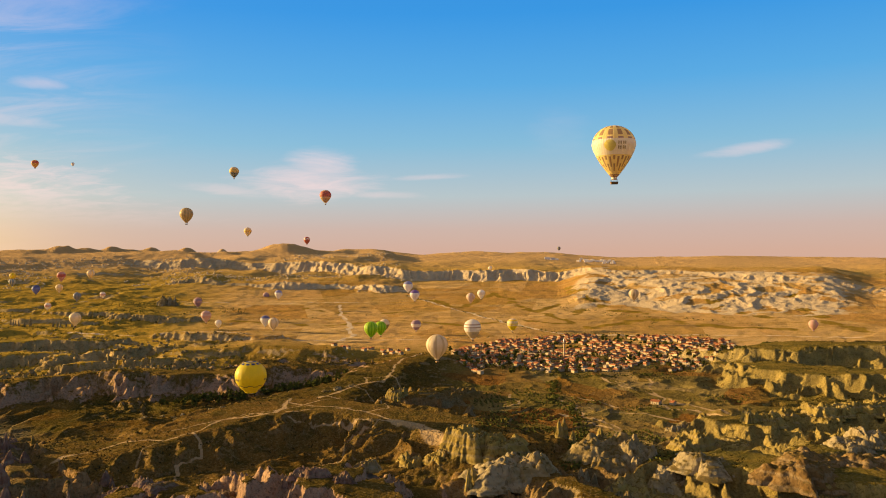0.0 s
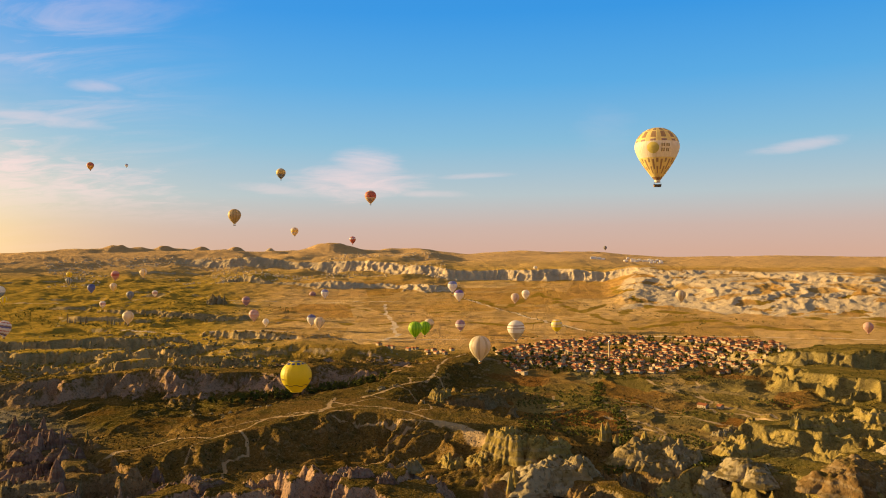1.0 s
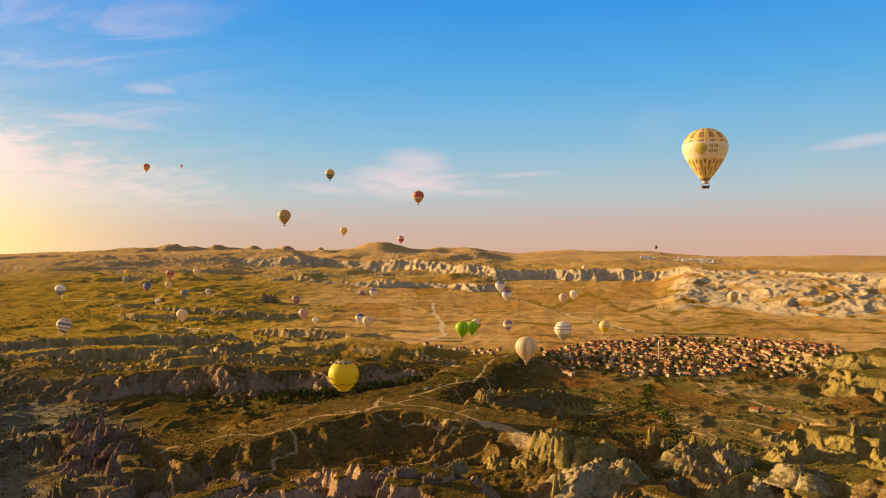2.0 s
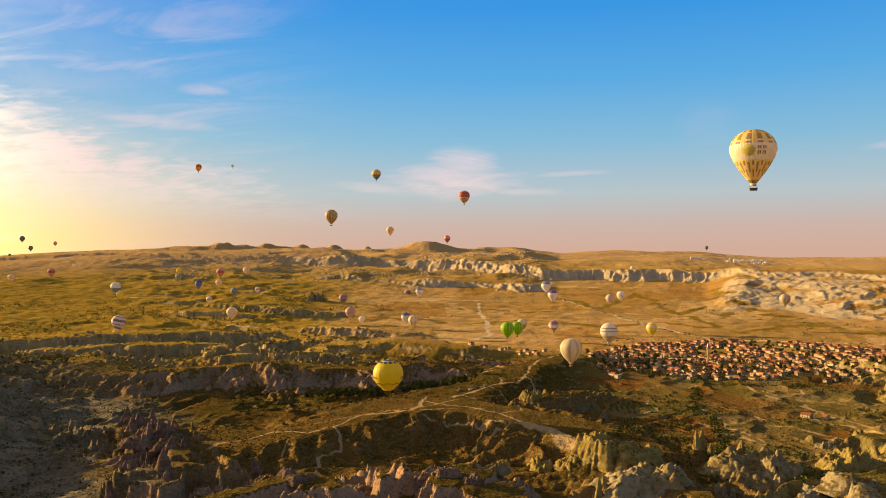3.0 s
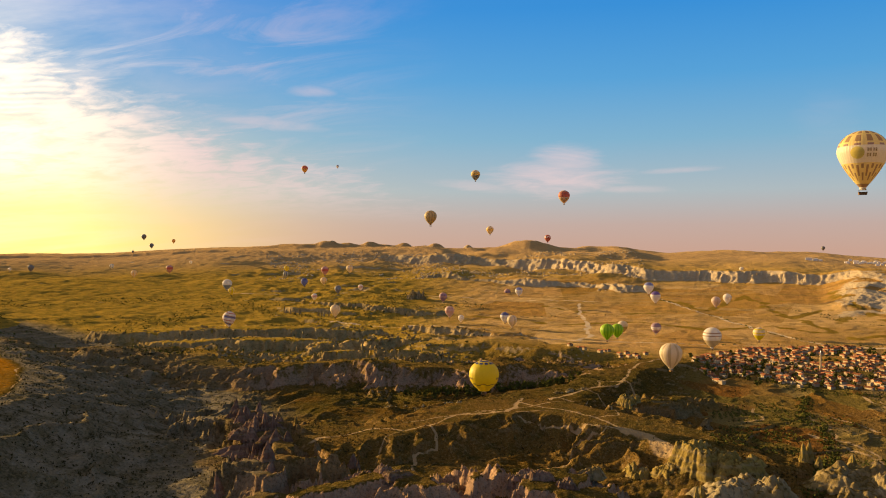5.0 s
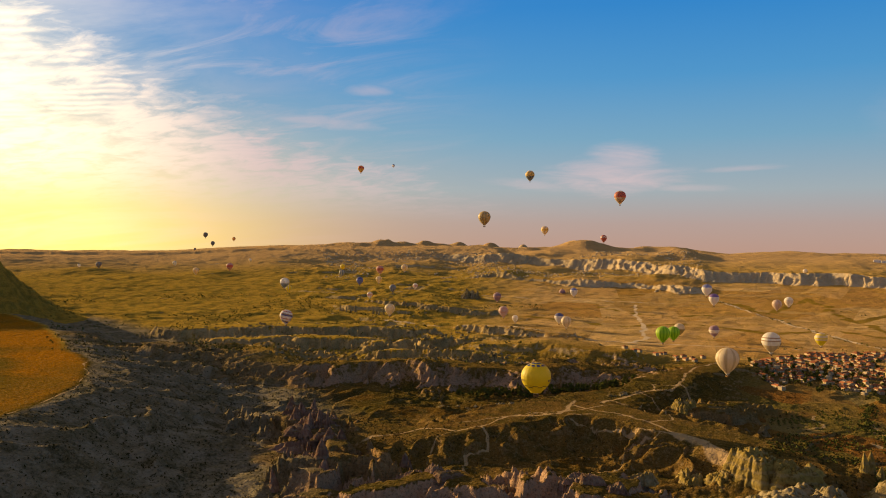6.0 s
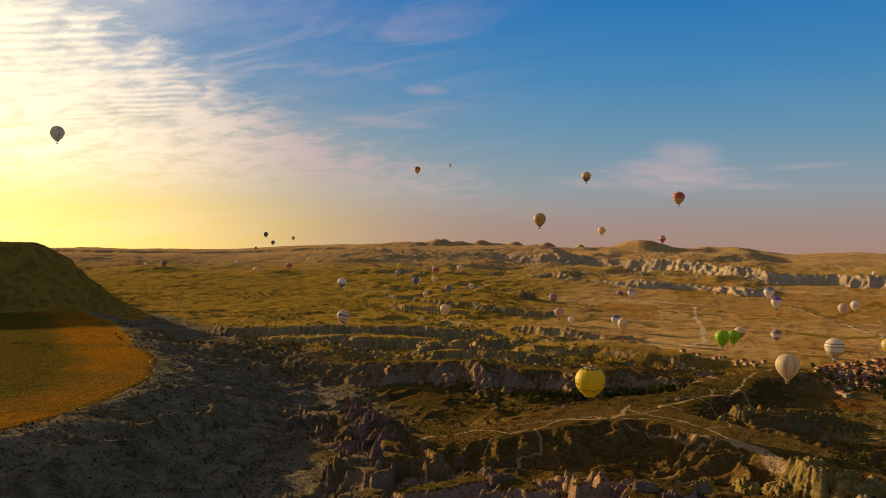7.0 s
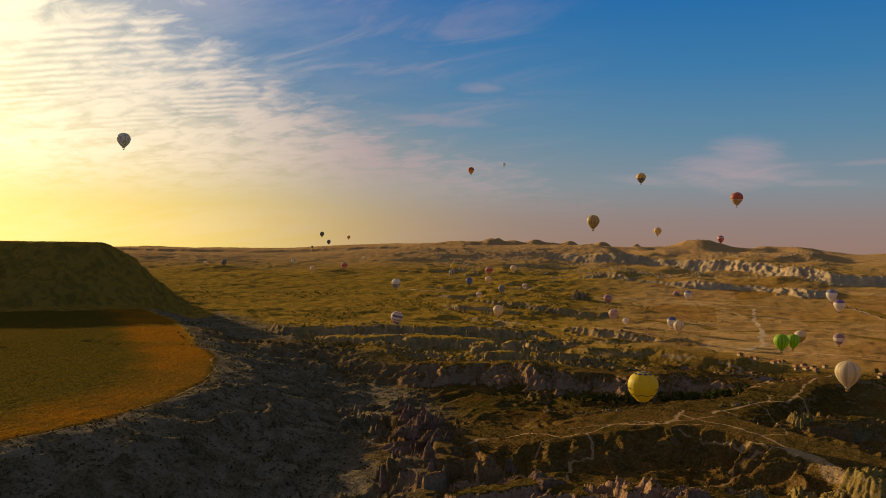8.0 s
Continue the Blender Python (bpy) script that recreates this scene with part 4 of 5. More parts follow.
def bands(*stops):
    """Rings of colour: pairs of upper limit and tone."""
    def pick(g, t):
        for limit, tone in stops:
            if t < limit:
                return tone
        return stops[-1][1]
    return pick


def chequer(g, t):
    """White girdle; gold gores with brown blocks above and below it, a brown collar at the mouth."""
    if 0.33 < t < 0.592:
        return 0
    if t < 0.045:
        return 2
    column, half = g // 2, g % 2
    if t > 0.59:
        if column % 2:
            return 1
        return 2 if 0.655 < t < 0.766 or 0.80 < t < 0.895 else 3 if t < 0.622 else 1
    if half:
        return 1
    return 2 if (column % 2 and (0.262 < t < 0.325 or 0.085 < t < 0.190)) or (not column % 2 and 0.151 < t < 0.300) else 1


def zigzag(g, t):
    return 1 if 0.45 + 0.12 * abs(g % 6 - 3) / 3 < t < 0.62 + 0.12 * abs(g % 6 - 3) / 3 else 0


def slanting(g, t):
    k = (t * 2.2 + g / 24.0) % 1.0
    return 1 if k < 0.16 else 2 if k < 0.28 else 3 if 0.55 < k < 0.66 else 0


def on_envelope(wide, azimuth, t, proud=0.012, shape=ROUND):
    r, z = envelope_profile(t, shape)
    r = r * (1.0 + 0.02) + proud
    return Vector((wide * r * math.cos(azimuth), wide * r * math.sin(azimuth), wide * z))


def patch(bm, wide, a0, a1, t0, t1, proud=0.012, n=3, shape=ROUND):
    """A panel sewn on the envelope, between two bearings and two heights."""
    grid = [[bm.verts.new(on_envelope(wide, a0 + (a1 - a0) * i / n, t0 + (t1 - t0) * j / n, proud, shape)) for i in range(n + 1)] for j in range(n + 1)]
    for j in range(n):
        for i in range(n):
            bm.faces.new((grid[j][i], grid[j][i + 1], grid[j + 1][i + 1], grid[j + 1][i]))


def badge(body, wide):
    """Round yellow mark and two columns of plain bars on the white girdle."""
    a0 = radians(-112)
    bm = bmesh.new()
    hub = bm.verts.new(on_envelope(wide, a0, 0.478, 0.012, TEARDROP))
    last = None
    for size in (0.25, 0.5, 0.75, 1.0):
        ring = [bm.verts.new(on_envelope(wide, a0 + 0.27 * size * math.cos(u), 0.478 + 0.092 * size * math.sin(u), 0.012, TEARDROP)) for u in (2 * math.pi * k / 28 for k in range(28))]
        for k in range(28):
            if last:
                bm.faces.new((last[k], ring[k], ring[(k + 1) % 28], last[(k + 1) % 28]))
            else:
                bm.faces.new((hub, ring[k], ring[(k + 1) % 28]))
        last = ring
    part("badge", bm, cloth((0.80, 0.68, 0.16)), body, "round yellow mark")
    for col in range(2):
        for row in range(2):
            a = a0 + 0.37 + 0.22 * col
            t = 0.50 - 0.080 * row
            for k in range(4):
                bm = bmesh.new()
                patch(bm, wide, a, a + 0.15, t + 0.012 * k, t + 0.012 * k + 0.005, 0.012, 1, TEARDROP)
                part("bar", bm, cloth((0.34, 0.24, 0.10)), body, "grey-brown bar")
            for k in (0.0, 0.11):
                bm = bmesh.new()
                patch(bm, wide, a + k, a + k + 0.03, t - 0.008, t + 0.046, 0.0125, 1, TEARDROP)
                part("bar", bm, cloth((0.34, 0.24, 0.10)), body, "grey-brown bar")


def blue_crown(body, wide):
    """Blue marks round the crown and dark scallops by the mouth."""
    def mark(name, a0, a1, t0, t1, tone, n=2):
        bm = bmesh.new()
        patch(bm, wide, a0, a1, t0, t1, 0.012, n, FULL)
        part(name, bm, cloth(tone), body)

    for k in range(10):
        mark("crown_mark", k * 0.628, k * 0.628 + 0.42, 0.80, 0.86, (0.05, 0.09, 0.28))
        mark("crown_mark", k * 0.628, k * 0.628 + 0.60, 0.90, 0.96, (0.05, 0.09, 0.28))
    for k in range(8):
        mark("hem_mark", k * 0.785, k * 0.785 + 0.40, 0.20, 0.225, (0.12, 0.11, 0.05))
        mark("hem_mark", k * 0.785 + 0.40, k * 0.785 + 0.785, 0.16, 0.185, (0.12, 0.11, 0.05))
    for a in (-2.6, -0.4, 1.6):
        for k in range(4):
            mark("bar", a + 0.12 * k, a + 0.12 * k + 0.07, 0.37, 0.44, (0.15, 0.13, 0.10), 1)


CREAM, WHITE, SAND = (0.74, 0.62, 0.42), (0.80, 0.74, 0.64), (0.56, 0.44, 0.26)
GOLD, BROWN, YELLOW = (0.76, 0.53, 0.16), (0.36, 0.22, 0.12), (0.74, 0.60, 0.02)
RED, ROSE, MAUVE = (0.52, 0.17, 0.11), (0.60, 0.38, 0.31), (0.36, 0.25, 0.29)
NAVY, BLUE, SLATE = (0.14, 0.15, 0.32), (0.24, 0.26, 0.48), (0.26, 0.28, 0.28)
GREEN, LIME, OLIVE = (0.27, 0.46, 0.015), (0.46, 0.62, 0.03), (0.36, 0.29, 0.10)
two = bands((0.35, 0), (0.62, 1), (1, 0))
cap = bands((0.62, 0), (1, 1))
BALLOONS = [
    ((110, 506, 258.6), 27.4, chequer, [(0.86, 0.78, 0.62), (0.88, 0.70, 0.27), (0.42, 0.27, 0.14), (0.40, 0.26, 0.22)], "cream and gold chequered balloon with a white girdle", badge),
    ((-201, 823, 66.1), 32.0, gore_stripes(24), [YELLOW, (0.68, 0.54, 0.02)], "bright yellow balloon with blue marks round its crown", blue_crown),
    ((-8, 905, 86.9), 24.6, gore_stripes(3), [CREAM, SAND], "cream balloon with thin tan gores", None),
    ((39, 1078, 90.3), 23.1, bands((0.30, 2), (0.50, 0), (0.54, 1), (0.60, 0), (0.64, 1), (1, 0)), [WHITE, BROWN, SAND], "white balloon with two dark rings", None),
    ((-133, 1444, 57.0), 24.9, gore_stripes(2), [GREEN, LIME], "bright green striped balloon low over the plain", None),
    ((-120, 1500, 53.6), 22.5, gore_stripes(2), [GREEN, LIME], "bright green striped balloon low over the plain", None),
    ((-256, 1729, 321.5), 25.0, bands((0.30, 2), (0.40, 0), (0.76, 1), (1, 0)), [CREAM, RED, SAND], "cream balloon with a broad red ring", None),
    ((-397, 1225, 256.6), 20.2, gore_stripes(2), [(0.50, 0.38, 0.17), (0.66, 0.50, 0.24)], "olive and gold striped balloon high in the sky", None),
    ((-553, 2242, 261.6), 21.4, two, [CREAM, GOLD], "cream balloon with a pale gold ring", None),
    ((-381, 1447, 345.6), 17.2, bands((0.4, 1), (0.7, 2), (1, 0)), [CREAM, SLATE, GOLD], "cream, gold and grey balloon high in the sky", None),
    ((-491, 2855, 247.2), 22.8, zigzag, [RED, WHITE], "red balloon with a white zigzag ring", None),
    ((-377, 1751, 42.6), 23.0, gore_stripes(4), [CREAM, SAND], "cream balloon drifting low over fields", None),
    ((-436, 1933, 34.7), 22.7, cap, [WHITE, NAVY], "white balloon with a navy blue crown", None),
    ((-866, 1944, 151.8), 18.2, gore_stripes(5), [CREAM, GOLD], "pale yellow balloon over far hills", None),
    ((-671, 2161, 68.2), 22.7, bands((0.4, 1), (0.55, 0), (0.75, 1), (1, 0)), [ROSE, MAUVE], "mauve ringed balloon over the plain", None),
    ((-546, 1818, 55.1), 23.0, bands((0.35, 0), (0.45, 1), (0.62, 0), (0.72, 1), (1, 0)), [(0.62, 0.46, 0.38), ROSE], "pale pink ringed balloon over the plain", None),
    ((-645, 1020, 99.6), 19.0, slanting, [WHITE, NAVY, BROWN, RED], "white balloon with slanting dark and red sashes", None),
    ((-892, 704, 353.7), 18.0, gore_stripes(6), [(0.66, 0.67, 0.64), (0.50, 0.52, 0.50)], "pale grey balloon against the sunrise", None),
    ((-1926, 2451, 248.6), 17.8, gore_stripes(4), [SLATE, BROWN], "dark balloon far off near the skyline", None),
    ((-1007, 1955, 425.2), 17.4, bands((0.45, 1), (0.75, 0), (1, 1)), [RED, GOLD], "red and gold balloon high in the sky", None),
    ((-1580, 1968, 130.0), 18.0, gore_stripes(4), [CREAM, GOLD], "pale yellow balloon over far hills", None),
    ((-1370, 1854, 148.9), 18.1, two, [ROSE, RED], "pink balloon with a red ring", None),
    ((-1982, 1982, 142.4), 18.0, gore_stripes(4), [SLATE, BROWN], "dark balloon far off near the skyline", None),
    ((-2174, 2574, 135.5), 16.8, gore_stripes(4), [WHITE, SLATE], "white and grey balloon over far hills", None),
    ((-862, 1351, 133.6), 18.3, bands((0.4, 1), (1, 0)), [WHITE, SLATE], "white and grey balloon over far hills", None),
    ((-1219, 1926, 86.8), 17.9, gore_stripes(4), [YELLOW, CREAM], "yellow balloon over far hills", None),
    ((-2173, 2813, 218.3), 17.8, gore_stripes(4), [SLATE, BROWN], "dark balloon far off near the skyline", None),
    ((-2470, 3365, 244.5), 17.9, gore_stripes(4), [GOLD, RED], "orange striped balloon far off near the skyline", None),
    ((-1834, 3925, 656.4), 15.6, cap, [WHITE, BLUE], "white balloon with a blue crown", None),
    ((-2033, 2890, 146.9), 12.6, gore_stripes(5), [WHITE, CREAM], "white balloon over far hills", None),
    ((-2371, 2273, 127.5), 11.7, gore_stripes(5), [WHITE, CREAM], "white balloon over far hills", None),
    ((-2807, 3480, 189.0), 12.8, gore_stripes(4), [SLATE, BROWN], "dark balloon far off near the skyline", None),
    ((-858, 1777, 150.9), 18.3, two, [ROSE, RED], "pink balloon with a red ring", None),
    ((-1001, 2062, 113.4), 18.0, gore_stripes(5), [CREAM, GOLD], "pale yellow balloon over far hills", None),
    ((-864, 1866, 100.4), 17.6, gore_stripes(3), [(0.34, 0.32, 0.33), SLATE], "grey striped balloon over far hills", None),
    ((-1103, 2562, 70.8), 17.9, two, [WHITE, ROSE], "white balloon with a pink ring", None),
    ((-1098, 2196, 58.1), 17.6, two, [WHITE, ROSE], "white balloon with a pink ring", None),
    ((-707, 1518, 75.0), 21.5, gore_stripes(6), [CREAM, (0.66, 0.54, 0.30)], "plain cream balloon beside pale cliffs", None),
    ((-562, 1973, 24.4), 16.2, gore_stripes(5), [WHITE, CREAM], "white balloon low over fields", None),
    ((-608, 2711, 55.2), 21.8, two, [ROSE, MAUVE], "mauve ringed balloon over the plain", None),
    ((-502, 2409, 75.0), 22.9, cap, [WHITE, BLUE], "white balloon with a blue crown", None),
    ((-130, 1737, 38.8), 22.4, bands((0.45, 1), (1, 0)), [CREAM, OLIVE], "cream balloon with an olive lower half", None),
    ((-65, 1849, 27.3), 22.6, bands((0.28, 1), (0.55, 0), (0.80, 1), (1, 2)), [WHITE, MAUVE, ROSE], "white and mauve balloon low over the plain", None),
    ((-89, 1995, 112.0), 24.2, cap, [WHITE, BLUE], "white balloon with a blue crown", None),
    ((-72, 1978, 90.8), 24.0, cap, [WHITE, (0.20, 0.13, 0.36)], "white balloon with a purple crown", None),
    ((64, 1869, 88.9), 20.0, gore_stripes(6), [(0.66, 0.52, 0.42), SAND], "pale pink balloon over the plain", None),
    ((83, 1740, 103.4), 17.4, two, [WHITE, (0.70, 0.60, 0.48)], "white balloon over the plain", None),
    ((108, 1243, 80.1), 17.0, bands((0.35, 1), (0.45, 0), (0.55, 1), (0.68, 0), (0.78, 1), (1, 0)), [CREAM, YELLOW], "yellow and cream ringed balloon beside the town", None),
    ((191, 3214, 132.1), 16.1, gore_stripes(5), [WHITE, CREAM], "white balloon over far cliffs", None),
    ((341, 1418, 116.2), 17.7, gore_stripes(4), [SAND, CREAM], "sand coloured balloon before white badlands", None),
    ((605, 4131, 215.8), 17.9, gore_stripes(4), [SLATE, BROWN], "dark balloon far off near the skyline", None),
    ((708, 1516, 49.4), 18.0, gore_stripes(4), [ROSE, SAND], "dull pink balloon before white badlands", None),
    ((-1320, 2425, 137.6), 17.7, gore_stripes(4), [YELLOW, GOLD], "yellow balloon over far hills", None),
    ((-1188, 2180, 125.9), 17.7, gore_stripes(3), [SLATE, CREAM], "grey striped balloon over far hills", None),
    ((-936, 1818, 120.0), 17.5, cap, [BLUE, NAVY], "blue balloon over far hills", None),
]
for spot, wide, pattern, tones, label, extra in BALLOONS:
    balloon(spot, wide, pattern, tones, label, 0 if extra else (spot[0] * 7.3) % 360, gores=48 if extra is badge else 24, rows=66 if extra is badge else 40 if extra else 26, extra=extra, shape=TEARDROP if extra is badge else FULL if extra else ROUND)


# ---------------------------------------------------------------- rock formations
def massif_mesh(name, seed):
    """A weathered tuff outcrop one across: broad lumpy top, rounded buttresses with creases between them, ledges, a low skirt."""
    rings_n, n = 44, 120
    bm = bmesh.new()
    rings = []

    def at(px, py, pz):
        return noise.noise(Vector((px, py, pz + seed)))

    for j in range(rings_n + 1):
        q = (j / rings_n) ** 0.85
        ring = []
        for k in range(n):
            a = 2 * math.pi * k / n
            c, s = math.cos(a), math.sin(a)
            butt = abs(at(c * 2.4, s * 2.4, 2.5))
            rib = abs(at(c * 6.5, s * 6.5, 7.5 + 0.5 * q))
            reach = 0.5 * (0.92 + 0.38 * at(c * 1.2, s * 1.2, 0.5) + 0.5 * q * (butt - 0.2) + 0.16 * q * (rib - 0.2))
            x, y = reach * q * c * 1.15, reach * q * s
            brow = 0.50 + 0.22 * at(x * 3.2, y * 3.2, 4.0)
            fall = min(1.0, max(0.0, (q - brow) / (1.02 - brow)))
            side = 1 - fall * fall * (3 - 2 * fall)
            lumps = 0.50 + 0.55 * at(x * 2.4, y * 2.4, 1.0) + 0.50 * abs(at(x * 5.5, y * 5.5, 3.0)) + 0.20 * abs(at(x * 13, y * 13, 5.0))
            z = 0.62 * side * max(0.12, lumps) + 0.03 * at(x * 24, y * 24, 6.0) * (0.3 + side)
            # beds weather into small ledges
            bed = z * 22 + 1.5 * at(x * 3, y * 3, 8.0)
            z += 0.010 * math.sin(bed * 2 * math.pi / 2.2) * side
            grow = 1 + 0.035 * math.sin(bed * 2 * math.pi / 3.1) * (1 - side) + 0.03 * at(x * 18, y * 18, 9.0)
            ring.append(bm.verts.new((x * grow, y * grow, z - 0.14 * q ** 4)))
        rings.append(ring)
    for a, b in zip(rings[:-1], rings[1:]):
        for k in range(n):
            bm.faces.new((a[k], b[k], b[(k + 1) % n], a[(k + 1) % n]))
    bmesh.ops.remove_doubles(bm, verts=rings[0], dist=0.002)
    for f in bm.faces:
        f.smooth = True
    data = bpy.data.meshes.new(name)
    bm.to_mesh(data)
    bm.free()
    return data


def rock_mesh(name, seed, mat, tall, taper, lean=0.0):
    """A tuff cone: ribbed flanks, blunt broken tip, flaring foot; about one wide and `tall` high."""
    rows, n = 24, 40
    bm = bmesh.new()
    rings = []
    for j in range(rows + 1):
        t = j / rows
        z = tall * t
        ring = []
        for k in range(n):
            a = 2 * math.pi * k / n
            c, s = math.cos(a), math.sin(a)
            body = (1 - t) ** taper * 0.92 + 0.12 * (1 - t ** 6)
            rib = abs(noise.noise(Vector((c * 2.6, s * 2.6 + seed, z * 0.3 + 5))))
            bulk = noise.noise(Vector((c * 1.4 + seed, s * 1.4, z * 0.8)))
            chip = noise.noise(Vector((c * 4, s * 4, z * 5 + seed)))
            r = 0.5 * body * (1 + 0.35 * bulk - 0.45 * rib + 0.14 * chip) + 0.10 * (1 - t) ** 6
            ring.append(bm.verts.new((r * c * 1.1 + lean * t * t, r * s, z - 0.06 * tall + 0.05 * tall * bulk * t)))
        rings.append(ring)
    for a, b in zip(rings[:-1], rings[1:]):
        for k in range(n):
            bm.faces.new((a[k], a[(k + 1) % n], b[(k + 1) % n], b[k]))
    bmesh.ops.remove_doubles(bm, verts=rings[-1], dist=0.03)
    for f in bm.faces:
        f.smooth = True
    data = bpy.data.meshes.new(name)
    bm.to_mesh(data)
    bm.free()
    data.materials.append(mat)
    return data


ROCKS = {}
MASSIFS = [massif_mesh("massif", 3.1 + 7 * k) for k in range(5)]
for tone, mat in (("cream", ROCK_CREAM), ("yellow", ROCK_YELLOW), ("rose", ROCK_ROSE), ("ochre", ROCK_OCHRE)):
    ROCKS[tone] = []
    for base_form in MASSIFS:
        form = base_form.copy()
        form.name = "rock_formation"
        form.materials.append(mat)
        ROCKS[tone].append(form)
    ROCKS[tone + "_spire"] = [rock_mesh("rock_spire", 43.1 + 5 * k, mat, 2.0, 0.8 + 0.3 * k, 0.12 * k) for k in range(3)]

# clusters: x, y, half length, half depth, bearing, number, width of one, height of one, tone
CLUSTERS = [
    (56, 640, 12, 6, 20, 2, 74, 40, "cream"), (28, 616, 10, 6, 0, 4, 12, 16, "yellow_spire"),
    (114, 742, 9, 6, 0, 3, 15, 22, "yellow_spire"), (150, 742, 6, 5, 0, 2, 24, 27, "yellow_spire"),
    (155, 682, 22, 8, -20, 3, 84, 36, "cream"), (196, 645, 26, 8, 10, 2, 76, 30, "cream"),
    (140, 602, 22, 8, 0, 2, 66, 28, "yellow"), (116, 640, 8, 6, 0, 3, 9, 17, "cream_spire"),
    (26, 706, 26, 5, -28, 3, 70, 34, "yellow"), (-18, 694, 14, 5, -10, 2, 52, 27, "yellow"),
    (-78, 652, 22, 8, 0, 3, 40, 18, "cream"),
    (262, 772, 24, 10, 0, 3, 56, 30, "yellow"), (335, 816, 28, 10, 15, 3, 40, 24, "yellow"),
    (425, 838, 44, 10, 0, 4, 46, 22, "yellow"), (390, 722, 40, 12, 0, 4, 50, 22, "cream"), (480, 745, 36, 14, 0, 3, 50, 22, "ochre"),
    (315, 618, 30, 12, -20, 3, 80, 30, "ochre"), (370, 600, 34, 12, -20, 3, 76, 30, "ochre"), (270, 590, 26, 10, -20, 2, 66, 26, "ochre"),
    (300, 905, 18, 6, 30, 4, 20, 16, "yellow"), (250, 845, 14, 6, 10, 3, 22, 18, "cream"),
    (-55, 962, 10, 8, 0, 3, 26, 24, "yellow"),
    (-410, 790, 3, 2, 0, 1, 11, 19, "yellow_spire"), (-280, 655, 6, 4, 0, 2, 12, 12, "rose_spire"),
    (-430, 735, 46, 18, -30, 12, 15, 20, "rose_spire"), (-375, 660, 40, 18, -40, 12, 15, 20, "rose_spire"), (-345, 580, 36, 22, -60, 10, 16, 22, "rose_spire"),
    (-430, 730, 40, 14, -30, 6, 40, 20, "rose"), (-372, 655, 36, 14, -40, 6, 40, 22, "rose"),
    (-200, 590, 70, 10, 15, 8, 34, 15, "rose"), (-110, 600, 40, 10, 0, 5, 34, 15, "rose"),
    (-300, 955, 60, 14, 25, 14, 12, 8, "cream"), (-210, 915, 50, 10, 30, 12, 10, 7, "cream"), (-140, 1050, 24, 8, 40, 8, 10, 7, "cream"),
    (-850, 2432, 14, 8, 0, 3, 60, 66, "cream"), (-820, 2428, 8, 6, 0, 2, 20, 34, "cream_spire"), (-1080, 2010, 30, 12, 0, 6, 8, 26, "cream_spire"), (-960, 2000, 34, 12, 0, 6, 8, 24, "cream_spire"),
    (-800, 1500, 20, 10, 0, 4, 9, 18, "cream_spire"), 
]
dice = random.Random(11)
spots = []
for cx, cy, hl, hd, bearing, count, wide, tall, tone in CLUSTERS:
    c, s = math.cos(radians(bearing)), math.sin(radians(bearing))
    for k in range(count):
        u, v = hl * (2 * (k + dice.random()) / count - 1), hd * dice.uniform(-1, 1)
        spots.append((cx + c * u - s * v, cy + s * u + c * v, wide * dice.uniform(0.55, 1.08), tall * (1.0 if "spire" in tone else 0.50) * dice.uniform(0.6, 1.2), dice.uniform(0, 360), tone))
levels = height(np.array([p[0] for p in spots]), np.array([p[1] for p in spots]))
ROCK_LABELS = {"ochre": "ochre-brown weathered tuff outcrop on the valley side", "cream": "pale cream weathered tuff outcrop on the slope", "yellow": "yellow fluted tuff outcrop above the orchards", "rose": "dull rose tuff outcrop with eroded flanks",
               "cream_spire": "pale tuff fairy chimney rising from scrub", "yellow_spire": "yellow tuff cone beside the valley floor", "rose_spire": "rose tuff spire below the plateau"}
for (x, y, wide, tall, turn, tone), z in zip(spots, levels):
    data = dice.choice(ROCKS[tone])
    ob = tagged(new("rock_spire" if "spire" in tone else "rock_formation", data), ROCK_LABELS[tone], "rock", group="tuff rocks")
    high = 2.0 if "spire" in tone else 0.6
    ob.matrix_basis = pose(x, y, float(z) - (0.12 if "spire" in tone else 0.16) * tall, 0, 0, turn) @ Matrix.Diagonal((wide, wide * dice.uniform(0.75, 1.1), tall / high, 1))


# ---------------------------------------------------------------- the town
def gable_roof(bm, w, d, z, rise, over=0.8):
    x, y = w / 2 + over, d / 2 + over
    low, thick = z - 0.15, 0.25
    v = [bm.verts.new(p) for p in ((-x, -y, low), (x, -y, low), (x, y, low), (-x, y, low), (-x, 0, z + rise), (x, 0, z + rise))]
    u = [bm.verts.new((p.co.x, p.co.y, p.co.z + thick)) for p in v]
    for q in ((0, 1, 5, 4), (2, 3, 4, 5)):
        bm.faces.new([u[k] for k in q])
        bm.faces.new([v[k] for k in q][::-1])
    for a, b in ((0, 1), (1, 5), (5, 2), (2, 3), (3, 4), (4, 0)):
        bm.faces.new((v[a], v[b], u[b], u[a]))


def hip_roof(bm, w, d, z, rise, over=0.8):
    x, y, r = w / 2 + over, d / 2 + over, max(0.3, (w - d) / 2)
    v = [bm.verts.new(p) for p in ((-x, -y, z), (x, -y, z), (x, y, z), (-x, y, z), (-x, -y, z + 0.2), (x, -y, z + 0.2), (x, y, z + 0.2), (-x, y, z + 0.2), (-r, 0, z + rise), (r, 0, z + rise))]
    for q in ((3, 2, 1, 0), (0, 1, 5, 4), (1, 2, 6, 5), (2, 3, 7, 6), (3, 0, 4, 7), (4, 5, 9, 8), (5, 6, 9), (6, 7, 8, 9), (7, 4, 8)):
        bm.faces.new([v[k] for k in q])


